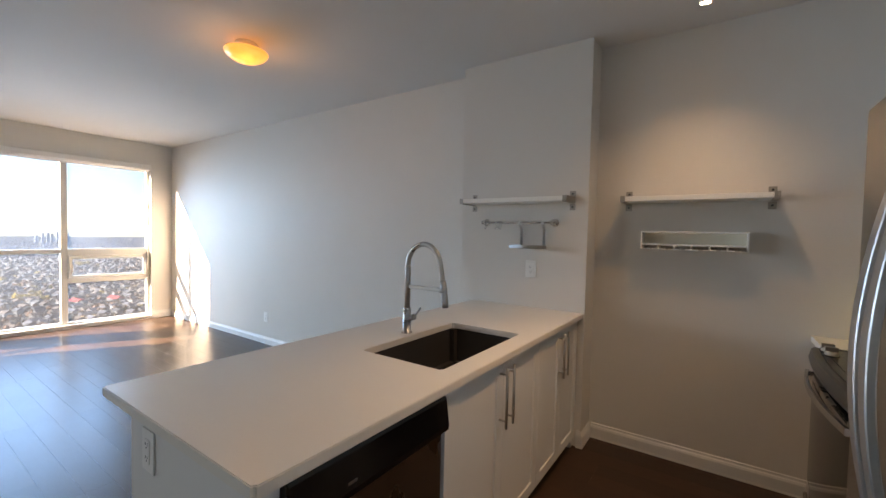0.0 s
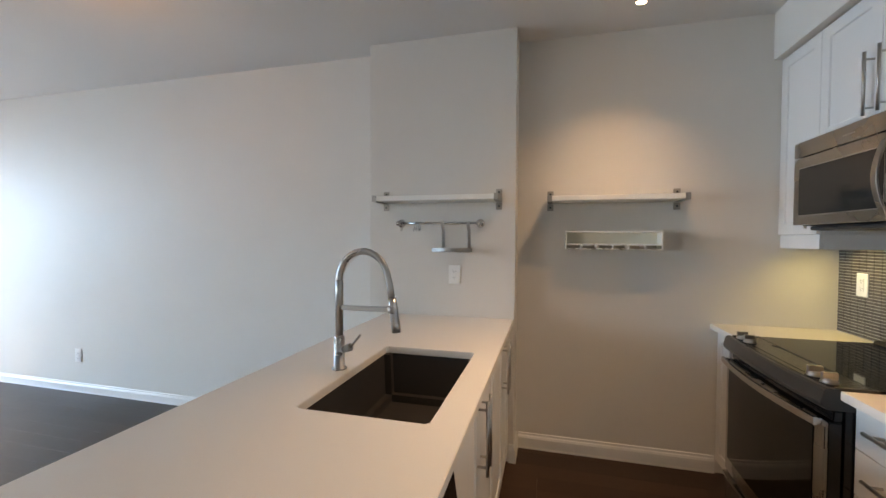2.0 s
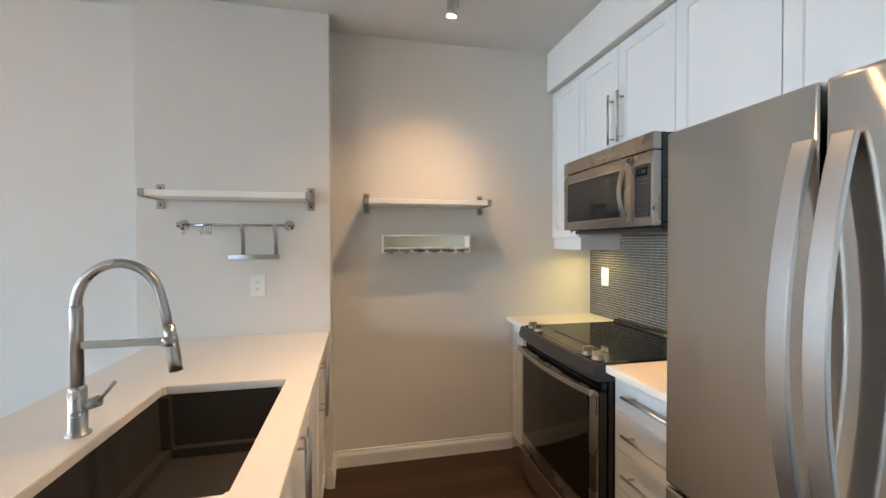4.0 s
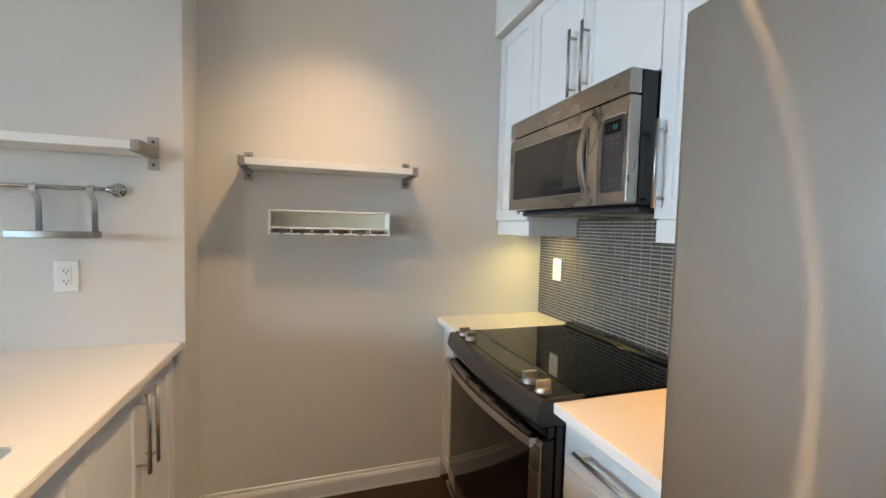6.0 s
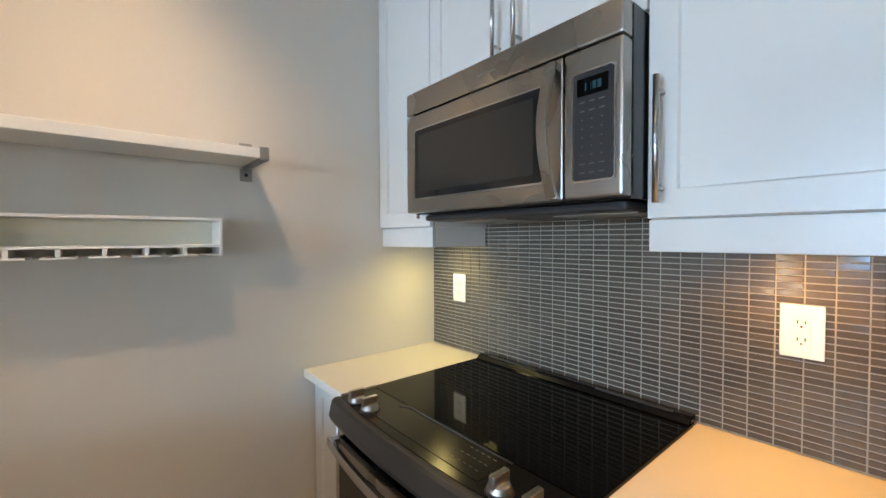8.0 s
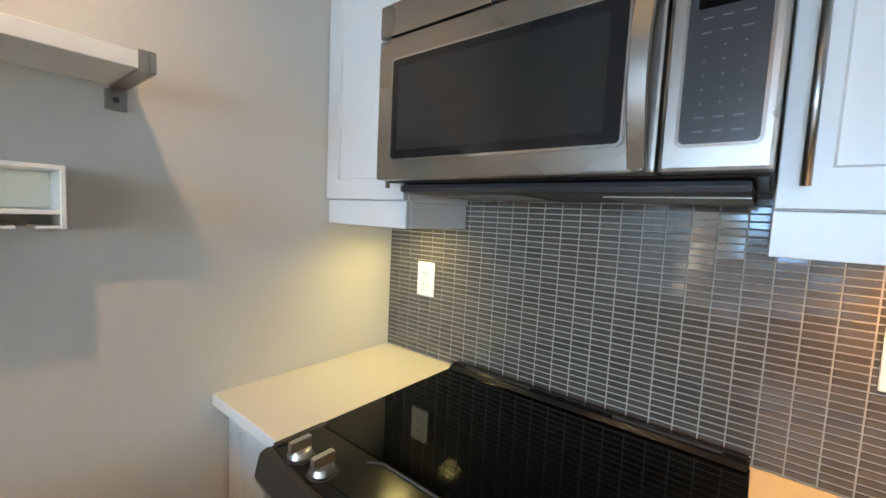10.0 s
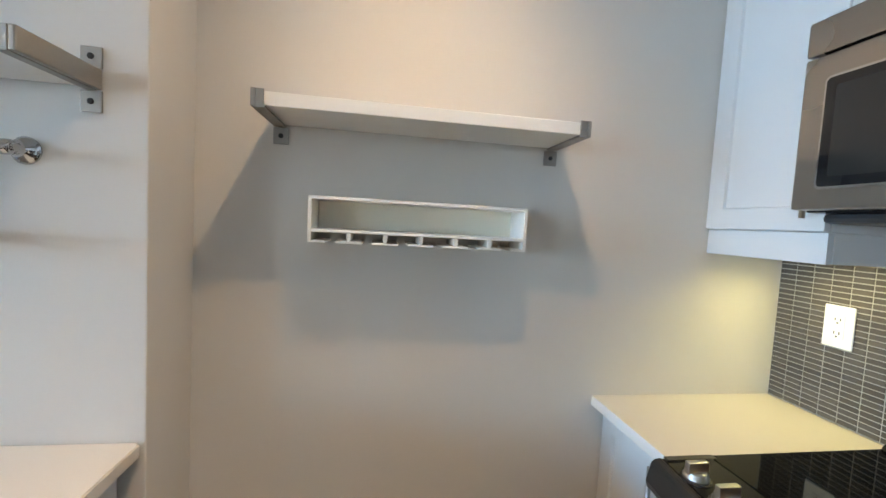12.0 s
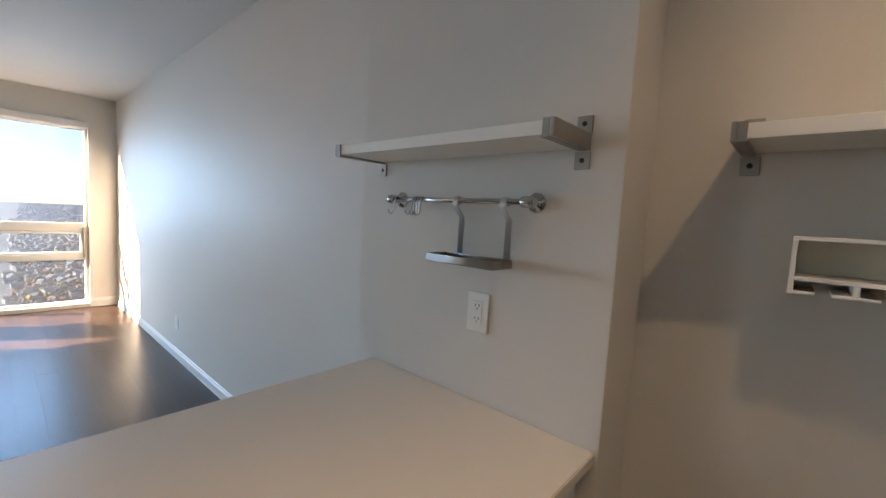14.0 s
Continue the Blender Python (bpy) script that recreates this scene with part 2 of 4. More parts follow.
def strap(points, wide, thick, side, bm=None, edge=0.002):
    """A flat bar with crisp chamfered edges along points; side is its width direction."""
    one = bmesh.new()
    pts = [Vector(p) for p in points]
    a, b = wide / 2, thick / 2
    sect = [(a, b - edge), (a - edge, b), (edge - a, b), (-a, b - edge), (-a, edge - b), (edge - a, -b), (a - edge, -b), (a, edge - b)]
    rings = []
    for i, p in enumerate(pts):
        d = (pts[min(i + 1, len(pts) - 1)] - pts[max(i - 1, 0)]).normalized()
        s = Vector(side)
        s = (s - d * s.dot(d)).normalized()
        n = d.cross(s).normalized()
        rings.append([one.verts.new(p + s * u + n * v) for u, v in sect])
    for r0, r1 in zip(rings, rings[1:]):
        for k in range(8):
            one.faces.new((r0[k], r0[(k + 1) % 8], r1[(k + 1) % 8], r1[k]))
    one.faces.new(rings[0][::-1])
    one.faces.new(rings[-1])
    bmesh.ops.recalc_face_normals(one, faces=one.faces[:])
    return merged(one, bm)


def lathe(profile, centre, seg=32, bm=None, axis="z"):
    """Turns (radius, height) pairs round an upright axis at centre; axis 'y' or 'x' lays it down."""
    one = bmesh.new()
    rings = []
    for r, h in profile:
        rings.append([one.verts.new((max(r, 1e-4) * math.cos(2 * math.pi * k / seg), max(r, 1e-4) * math.sin(2 * math.pi * k / seg), h)) for k in range(seg)])
    for r0, r1 in zip(rings, rings[1:]):
        for k in range(seg):
            one.faces.new((r0[k], r0[(k + 1) % seg], r1[(k + 1) % seg], r1[k])).smooth = True
    one.faces.new(rings[0][::-1])
    one.faces.new(rings[-1])
    bmesh.ops.recalc_face_normals(one, faces=one.faces[:])
    turn = {"z": pose(0, 0, 0), "y": pose(0, 0, 0, 90), "x": pose(0, 0, 0, 0, 90)}[axis]
    bmesh.ops.transform(one, matrix=Matrix.Translation(centre) @ turn, verts=one.verts)
    return merged(one, bm)


def prism(outline, axis, lo, hi, bm=None, bevel=0.0, smooth=False):
    """Extrudes a 2D outline along an axis; for axis 0 the outline is (y, z), 1 (x, z), 2 (x, y)."""
    one = bmesh.new()
    rows = []
    for h in (lo, hi):
        row = []
        for u, v in outline:
            row.append(one.verts.new(((h, u, v), (u, h, v), (u, v, h))[axis]))
        rows.append(row)
    n = len(outline)
    for k in range(n):
        f = one.faces.new((rows[0][k], rows[0][(k + 1) % n], rows[1][(k + 1) % n], rows[1][k]))
        f.smooth = smooth
    ends = [one.faces.new(rows[0]), one.faces.new(rows[1])]
    bmesh.ops.recalc_face_normals(one, faces=one.faces[:])
    if bevel:
        rim = [e for f in ends for e in f.edges]
        bmesh.ops.bevel(one, geom=rim, offset=bevel, segments=2, affect="EDGES")
    return merged(one, bm)


def shaker(x, y0, y1, z0, z1, way, stile=0.055, depth=0.007, thick=0.019):
    """A shaker front in a plane of constant x; way = -1 when it faces -x."""
    bm = box((x, y0, z0), (x - way * thick, y1, z1), 0.0015, seg=1)
    bm.faces.ensure_lookup_table()
    face = max((f for f in bm.faces if f.normal.x * way > 0.9), key=lambda f: f.calc_area())
    if min(y1 - y0, z1 - z0) > 2.6 * stile:
        bmesh.ops.inset_region(bm, faces=[face], thickness=stile, use_even_offset=True)
        bmesh.ops.inset_region(bm, faces=[face], thickness=0.004, depth=-depth, use_even_offset=True)
    return bm


def bar_pull(parent, x, y, z, long, way, upright=True, name="handle"):
    """A satin bar pull on two posts, standing off a front at x."""
    out = x + way * 0.034
    ax = Vector((0, 0, 1)) if upright else Vector((0, 1, 0))
    c = Vector((out, y, z))
    bm = sweep([c - ax * long / 2, c + ax * long / 2], 0.0062, 14)
    for s in (-1, 1):
        p = c + ax * s * (long / 2 - 0.03)
        sweep([p, Vector((x - way * 0.001, p.y, p.z))], 0.0045, 10, bm)
    return part(name, bm, NICKEL, parent, "satin nickel bar pull")


# ---- plan ----
EAST, ALCOVE, LIVING, BUMP = 3.68, 5.25, 5.195, 5.048
WEST, SOUTH, TOP, DECK = -4.52, -3.2, 2.678, 0.91
DOWN = 0.024
BX0, BX1 = 0.973, 1.931
W1 = (2.8, 4.915, 0.07, 2.36)
W2 = (1.2, 2.05, 0.085, 2.0)
W3 = (-2.9, -0.9, 0.085, 2.36)

solid("floor", box((WEST - 0.16, SOUTH - 0.15, -0.25), (EAST + 0.15, ALCOVE + 0.15, DOWN - 0.012)), JOINT, "subfloor seen as dark joints between planks", "floor", "structure", at=(0, 0, -0.25))
solid("ceiling", box((WEST - 0.16, SOUTH - 0.15, TOP), (EAST + 0.15, ALCOVE + 0.15, TOP + 0.2)), CEIL, "off-white painted flat ceiling", "ceiling", "structure", at=(0, 0, TOP))
solid("wall_north_living", box((WEST - 0.16, LIVING, -0.012), (BX0, ALCOVE + 0.15, TOP)), PAINT, "long pale grey painted living room wall", "wall", "structure")
solid("wall_north_pier", box((BX0, BUMP, -0.012), (BX1, ALCOVE + 0.15, TOP), 0.003), PAINT, "pale grey painted wall pier beside the peninsula", "wall", "structure")
solid("wall_north_alcove", box((BX1, ALCOVE, -0.012), (EAST + 0.15, ALCOVE + 0.15, TOP)), PAINT, "pale grey painted kitchen end wall", "wall", "structure")
solid("wall_east", box((EAST, SOUTH, -0.012), (EAST + 0.15, ALCOVE, TOP)), PAINT, "pale grey painted kitchen side wall", "wall", "structure")
solid("wall_south", box((WEST - 0.16, SOUTH - 0.15, -0.012), (EAST + 0.15, SOUTH, TOP)), PAINT, "pale grey painted wall", "wall", "structure")
wb = bmesh.new()
for y0, y1, z0, z1 in ((SOUTH, W3[0], -0.012, TOP), (W3[0], W3[1], -0.012, W3[2]), (W3[0], W3[1], W3[3], TOP), (W3[1], W2[0], -0.012, TOP), (W2[1], W1[0], -0.012, TOP), (W1[1], LIVING, -0.012, TOP), (W2[0], W2[1], -0.012, W2[2]), (W1[0], W1[1], -0.012, W1[2]), (W2[0], W2[1], W2[3], TOP), (W1[0], W1[1], W1[3], TOP)):
    box((WEST - 0.16, y0, z0), (WEST, y1, z1), 0, wb)
solid("wall_west", wb, PAINT, "pale grey painted window wall", "wall", "structure")
solid("soffit", box((3.345, SOUTH, 2.417), (EAST, ALCOVE, TOP), 0.003), PAINT, "painted bulkhead above the wall cabinets", "soffit", "structure", at=(3.5, 3, 2.417))


def baseboard(p, q, out, label="white painted baseboard", tall=1.0):
    """A moulded skirting between plan points p and q, standing out towards out."""
    p, q, o = Vector((*p, DOWN)), Vector((*q, DOWN)), Vector((*out, 0))
    prof = [(0, 0), (0.016, 0), (0.016, 0.008), (0.014, 0.012), (0.014, 0.075), (0.01, 0.088), (0.006, 0.094), (0.005, 0.108), (0, 0.112)]
    bm = bmesh.new()
    rows = [[bm.verts.new(e + o * u + Vector((0, 0, v * tall))) for u, v in prof] for e in (p, q)]
    for k in range(len(prof) - 1):
        bm.faces.new((rows[0][k], rows[0][k + 1], rows[1][k + 1], rows[1][k]))
    bm.faces.new(rows[0])
    bm.faces.new(rows[1])
    bmesh.ops.recalc_face_normals(bm, faces=bm.faces[:])
    return solid("baseboard", bm, TRIM, label, "baseboard", "structure", at=p)


baseboard((WEST, LIVING), (BX0, LIVING), (0, -1), tall=0.74)
baseboard((BX1 + 0.016, ALCOVE), (3.09, ALCOVE), (0, -1), tall=0.92)
baseboard((BX1, BUMP - 0.016), (BX1, ALCOVE), (1, 0), tall=0.92)
baseboard((1.903, BUMP), (BX1, BUMP), (0, -1))
baseboard((WEST, W1[1]), (WEST, LIVING - 0.016), (1, 0))
baseboard((WEST, W2[1]), (WEST, W1[0]), (1, 0))
baseboard((WEST + 0.016, SOUTH), (EAST, SOUTH), (0, 1))


# ---- windows ----
def window(name, y0, y1, z0, z1, rails, label):
    """An aluminium window wall unit; rails: (y from, y to, z from, z to) of the members."""
    w = thing(name, (WEST, (y0 + y1) / 2, z0), label, "window", kind="structure")
    xa, xb = WEST - 0.14, WEST - 0.06
    for a, b, c, d in ((y0, y0 + 0.035, z0, z1), (y1 - 0.035, y1, z0, z1), (y0 + 0.035, y1 - 0.035, z0, z0 + 0.03), (y0 + 0.035, y1 - 0.035, z1 - 0.06, z1)):
        part("window_frame", box((xa, a, c), (xb, b, d), 0.004, seg=1), ALU, w)
    for a, b, c, d in rails:
        part("window_rail", box((xa + 0.004, a, c), (xb - 0.003, b, d), 0.004, seg=1), ALU, w)
    part("window_sill", box((WEST - 0.058, y0, z0 - 0.012), (WEST + 0.012, y1, z0 + 0.008), 0.004), TRIM, w)
    return w


def pane(w, y0, y1, z0, z1):
    ob = part("pane", box((WEST - 0.112, y0 - 0.006, z0 - 0.006), (WEST - 0.106, y1 + 0.006, z1 + 0.006)), PANE, w, "clear window pane")
    ob.visible_shadow = False
    return ob


MU = (3.903, 3.972)
win = window("window_1", *W1, [(MU[0], MU[1], W1[2] + 0.03, W1[3] - 0.06), (W1[0] + 0.035, MU[0], 1.04, 1.095), (MU[1], W1[1] - 0.035, 1.0, 1.1), (MU[1], W1[1] - 0.035, 0.632, 0.7)], "tall aluminium window with an awning sash over the city")
pane(win, W1[0] + 0.035, MU[0], 1.095, 2.3)
pane(win, W1[0] + 0.035, MU[0], 0.1, 1.04)
pane(win, MU[1], W1[1] - 0.035, 1.1, 2.3)
pane(win, MU[1], W1[1] - 0.035, 0.1, 0.632)
sash = part("sash", box((WEST - 0.1, MU[1] + 0.004, 0.704), (WEST - 0.05, MU[1] + 0.045, 0.996), 0.004, seg=1), ALU, win, "awning sash frame")
sb = bmesh.new()
box((WEST - 0.1, W1[1] - 0.08, 0.704), (WEST - 0.05, W1[1] - 0.039, 0.996), 0.004, sb, 1)
box((WEST - 0.1, MU[1] + 0.045, 0.704), (WEST - 0.05, W1[1] - 0.08, 0.735), 0.004, sb, 1)
box((WEST - 0.1, MU[1] + 0.045, 0.965), (WEST - 0.05, W1[1] - 0.08, 0.996), 0.004, sb, 1)
part("sash_rail", sb, ALU, win)
pane(win, MU[1] + 0.045, W1[1] - 0.08, 0.735, 0.965)
for hy, lo, hi, rad in ((MU[1] + 0.03, 0.76, 0.92, 0.013), (W1[1] - 0.05, 0.66, 1.05, 0.02)):
    hm = (lo + hi) / 2
    hb = lathe([(0.013, 0), (0.014, 0.004), (0.009, 0.012), (0.008, 0.03)], (WEST - 0.05, hy, 0.83), 14, axis="x")
    sweep([(WEST - 0.026, hy, lo), (WEST - 0.02, hy, lo + 0.02), (WEST - 0.014, hy, hm), (WEST - 0.02, hy, hi - 0.02), (WEST - 0.026, hy, hi)], rad, 12, hb, radii=[rad * 0.4, rad * 0.8, rad, rad * 0.8, rad * 0.4])
    part("window_handle", hb, GREYMETAL, win, "grey lever handle")
win2 = window("window_2", *W2, [(W2[0] + 0.035, W2[1] - 0.035, 1.04, 1.095)], "narrow aluminium window beside the main one")
pane(win2, W2[0] + 0.035, W2[1] - 0.035, 1.095, 1.94)
pane(win2, W2[0] + 0.035, W2[1] - 0.035, 0.115, 1.04)

win3 = window("window_3", *W3, [(W3[0] + 0.965, W3[0] + 1.035, W3[2] + 0.03, W3[3] - 0.06)], "wide aluminium window at the far end of the living room")
pane(win3, W3[0] + 0.035, W3[0] + 0.965, 0.115, 2.3)
pane(win3, W3[0] + 1.035, W3[1] - 0.035, 0.115, 2.3)

blind = thing("roller_blind", (WEST, 3.86, 2.27), "white roller blind rolled up in its headbox above the window", "blind")
part("headbox", box((WEST - 0.055, W1[0] + 0.004, 2.285), (WEST + 0.03, W1[1] - 0.004, 2.358), 0.008), TRIM, blind, "white metal headbox")
part("roll", sweep([(WEST - 0.01, W1[0] + 0.02, 2.282), (WEST - 0.01, W1[1] - 0.02, 2.282)], 0.022, 16), BLINDM, blind, "rolled pale fabric")
part("hem_bar", box((WEST - 0.04, W1[0] + 0.02, 2.246), (WEST - 0.028, W1[1] - 0.02, 2.268), 0.003), TRIM, blind)
cb = sweep([(WEST + 0.008, W1[1] - 0.03, 2.28), (WEST + 0.008, W1[1] - 0.03, 0.95)], 0.003, 6)
part("bead_chain", cb, PLASTIC, blind, "white bead chain")

# ---- peninsula ----
PX0, PX1, PY0, PY1 = 1.084, 1.924, 2.798, BUMP - 0.002
SX0, SX1, SY0, SY1 = 1.418, 1.822, 3.574, 4.268
TK = 0.03


def slab_with_hole():
    bm = bmesh.new()
    xs, ys = (PX0, SX0, SX1, PX1), (PY0, SY0, SY1, PY1)
    grid = [[[bm.verts.new((x, y, z)) for z in (DECK - TK, DECK)] for y in ys] for x in xs]
    for i in range(3):
        for j in range(3):
            if (i, j) != (1, 1):
                for k in (0, 1):
                    bm.faces.new((grid[i][j][k], grid[i + 1][j][k], grid[i + 1][j + 1][k], grid[i][j + 1][k]))

    def side(a, b):
        bm.faces.new((a[0], b[0], b[1], a[1]))

    for i in range(3):
        side(grid[i][0], grid[i + 1][0])
        side(grid[i][3], grid[i + 1][3])
        side(grid[0][i], grid[0][i + 1])
        side(grid[3][i], grid[3][i + 1])
    for a, b in ((grid[1][1], grid[2][1]), (grid[1][2], grid[2][2]), (grid[1][1], grid[1][2]), (grid[2][1], grid[2][2])):
        side(a, b)
    bmesh.ops.recalc_face_normals(bm, faces=bm.faces[:])
    rim = [e for e in bm.edges if len(e.link_faces) == 2 and e.calc_face_angle(0) > 1]
    up = [e for e in rim if abs(e.verts[0].co.z - e.verts[1].co.z) > 0.01]
    bmesh.ops.bevel(bm, geom=up, offset=0.008, segments=3, affect="EDGES")
    rim = [e for e in bm.edges if len(e.link_faces) == 2 and e.calc_face_angle(0) > 1 and abs(e.verts[0].co.z - e.verts[1].co.z) < 0.001]
    bmesh.ops.bevel(bm, geom=rim, offset=0.0025, segments=2, affect="EDGES")
    return bm


solid("peninsula_countertop", slab_with_hole(), QUARTZ, "off-white quartz peninsula countertop with a sink cutout", "countertop", at=(1.5, 3.9, DECK - TK))

sink = thing("undermount_sink", (1.63, 3.92, DECK - 0.25), "dark grey composite undermount kitchen sink", "sink")
kb = bmesh.new()
ix0, ix1, iy0, iy1, zt, zb = SX0 - 0.004, SX1 + 0.004, SY0 - 0.004, SY1 + 0.004, DECK - TK - 0.001, DECK - 0.235
top = [kb.verts.new((x, y, zt)) for x, y in ((ix0, iy0), (ix1, iy0), (ix1, iy1), (ix0, iy1))]
low = [kb.verts.new((x, y, zb)) for x, y in ((ix0 + 0.015, iy0 + 0.015), (ix1 - 0.015, iy0 + 0.015), (ix1 - 0.015, iy1 - 0.015), (ix0 + 0.015, iy1 - 0.015))]
otop = [kb.verts.new((x, y, zt)) for x, y in ((ix0 - 0.02, iy0 - 0.02), (ix1 + 0.02, iy0 - 0.02), (ix1 + 0.02, iy1 + 0.02), (ix0 - 0.02, iy1 + 0.02))]
for k in range(4):
    j = (k + 1) % 4
    kb.faces.new((top[k], top[j], low[j], low[k]))
    kb.faces.new((top[j], top[k], otop[k], otop[j]))
kb.faces.new(low)
bmesh.ops.recalc_face_normals(kb, faces=kb.faces[:])
corner = [e for e in kb.edges if e.calc_length() > 0.05 and (min(v.co.z for v in e.verts) < zb + 0.001)]
bmesh.ops.bevel(kb, geom=corner, offset=0.03, segments=4, affect="EDGES")
basin = part("basin", kb, SINK, sink)
part("drain", lathe([(0.055, 0), (0.057, 0.003), (0.045, 0.004), (0.04, 0.001), (0.02, 0.001), (0.018, 0.006), (0.0, 0.007)], (1.63, 3.92, zb + 0.001), 24), CHROME, sink, "polished steel drain")

# faucet with a spring-less arc, docking bar and spray head
faucet = thing("kitchen_faucet", (1.372, 3.925, DECK), "tall brushed chrome pull-down faucet with a docking arm", "faucet")
FX, FY = 1.366, 3.925
part("base", lathe([(0.028, 0), (0.028, 0.004), (0.025, 0.007), (0.0205, 0.009), (0.0205, 0.115), (0.0195, 0.122), (0.0165, 0.128)], (FX, FY, DECK), 28), FAUCETM, faucet)
part("riser", lathe([(0.0145, 0), (0.0145, 0.2), (0.0135, 0.202), (0.0135, 0.21)], (FX, FY, DECK + 0.126), 24), FAUCETM, faucet)
arc = [(FX, FY, 1.236)]
R = 0.098
for k in range(0, 15):
    a = math.pi * (1 - k / 14 * 0.93)
    arc.append((FX + R + R * math.cos(a), FY, 1.248 + 1.08 * R * math.sin(a)))
ex, ez = arc[-1][0], arc[-1][2]
arc.append((ex + 0.012, FY, ez - 0.055))
arc.append((ex + 0.02, FY, ez - 0.105))
part("hose_arc", sweep(arc, 0.0125, 16), FAUCETM, faucet, "grey hose arc")
hx, hz = arc[-1][0], arc[-1][2]
part("docking_arm", box((FX + 0.012, FY - 0.008, 1.133), (hx - 0.01, FY + 0.008, 1.152), 0.003), FAUCETM, faucet)
part("docking_ring", lathe([(0.0155, 0), (0.0195, 0.002), (0.0195, 0.024), (0.0155, 0.026)], (hx + 0.001, FY, 1.13), 20), FAUCETM, faucet)
part("spray_head", sweep([(hx - 0.001, FY, hz + 0.02), (hx + 0.003, FY, hz - 0.01), (hx + 0.012, FY, hz - 0.075), (hx + 0.015, FY, hz - 0.105)], 0.015, 18, radii=[0.0145, 0.0155, 0.017, 0.0165]), FAUCETM, faucet)
fh = sweep([(FX + 0.018, FY, 0.985), (FX + 0.05, FY - 0.004, 0.996)], 0.0145, 16)
sweep([(FX + 0.046, FY - 0.003, 0.992), (FX + 0.088, FY - 0.006, 1.044)], 0.0045, 10, fh)
part("lever", fh, FAUCETM, faucet)

FRONT = 1.9


def base_cabinet(name, y0, y1, splits, pulls, label):
    """A floor cabinet of the peninsula facing +x."""
    c = thing(name, ((PX0 + FRONT) / 2, (y0 + y1) / 2, DOWN), label, "cabinet", "peninsula cabinets")
    part("body", box((1.234, y0 + 0.001, 0.1), (FRONT - 0.021, y1 - 0.001, DECK - TK - 0.26 if name == "sink_cabinet" else DECK - TK - 0.002), 0.001, seg=1), CAB, c)
    part("plinth", box((1.25, y0 + 0.001, DOWN), (FRONT - 0.06, y1 - 0.001, 0.098), 0), CAB, c, "white toe kick")
    for (a, b), pull in zip(splits, pulls):
        d = part("door", shaker(FRONT, a + 0.0015, b - 0.0015, 0.105, DECK - TK - 0.008, 1), CAB, c)
        bar_pull(d, FRONT, pull, 0.727, 0.256, 1)
    return c


base_cabinet("sink_cabinet", 3.487, 4.345, [(3.487, 3.931), (3.931, 4.345)], [3.897, 3.964], "white shaker sink cabinet with two doors")
base_cabinet("base_cabinet", 4.345, 5.005, [(4.345, 4.688), (4.688, 5.005)], [4.647, 4.719], "white shaker base cabinet next to the wall pier")
solid("filler_panel", box((1.234, 5.006, DOWN), (FRONT - 0.022, BUMP - 0.003, DECK - TK - 0.002), 0.001), CAB, "white filler strip between cabinet and wall", "panel", at=(1.6, 5.02, DOWN))
solid("end_panel", box((1.213, 2.832, DOWN), (FRONT - 0.004, 2.874, DECK - TK - 0.002), 0.002), CAB, "white end panel of the peninsula", "panel", at=(1.55, 2.87, DOWN))
solid("back_panel", box((1.213, 2.875, DOWN), (1.232, BUMP - 0.003, DECK - TK - 0.002), 0.001), CAB, "white back panel of the peninsula", "panel", at=(1.22, 3.9, DOWN))

dw = thing("dishwasher", (1.6, 3.21, DOWN), "built-in dishwasher with black control strip and steel door", "dishwasher")
part("body", box((1.26, 2.877, 0.03), (1.862, 3.484, DECK - TK - 0.006), 0.004), BLACK, dw)
part("door", box((1.863, 2.88, 0.12), (1.893, 3.481, 0.74), 0.006), STEELH, dw, "brushed steel door")
ctl = part("control_panel", prism([(1.863, 0.745), (1.9, 0.745), (1.922, 0.758), (1.924, 0.775), (1.912, 0.86), (1.904, 0.87), (1.863, 0.87)], 1, 2.88, 3.481, bevel=0.004), BLACK, dw, "glossy black control strip")
part("brand_plate", box((1.9215, 3.04, 0.79), (1.9235, 3.07, 0.797)), LEGEND, ctl, "small pale mark")
part("kick_plate", box((1.8, 2.882, DOWN), (1.83, 3.479, 0.115), 0.002), BLACK, dw)


# ---- outlets ----
def outlet(name, centre, normal, label, gfci=False, horizontal=False):
    """A duplex outlet: plate, insert and slots, on a surface with that normal."""
    o = thing(name, centre, label, "outlet", "wall outlets")
    n = Vector(normal)
    turn = n.to_track_quat("Y", "Z").to_matrix().to_4x4()
    m = Matrix.Translation(centre) @ turn @ (pose(0, 0, 0, 0, 90, 0) if horizontal else Matrix())

    def put(bm, nm, mat, par, lab=""):
        bmesh.ops.transform(bm, matrix=m, verts=bm.verts)
        return part(nm, bm, mat, par, lab)

    put(box((-0.038, 0.0005, -0.059), (0.038, 0.006, 0.059), 0.003), "plate", PLASTIC, o)
    ins = put(box((-0.0165, 0.0062, -0.034), (0.0165, 0.0085, 0.034), 0.0015), "receptacle", PLASTIC, o)
    for s in (-1, 1):
        for dx in (-0.0065, 0.0065):
            put(box((dx - 0.0012, 0.0086, s * 0.019 - 0.002), (dx + 0.0012, 0.0092, s * 0.019 + 0.006)), "slot", SLOT, ins)
        put(lathe([(0.0025, 0), (0.0024, 0.0007)], (0, 0.0092, s * 0.019 - 0.008), 10, axis="y"), "slot", SLOT, ins)
    if gfci:
        put(box((-0.008, 0.0086, -0.0035), (0.008, 0.0098, 0.0035), 0.0005), "button", PLASTIC, ins)
    return o


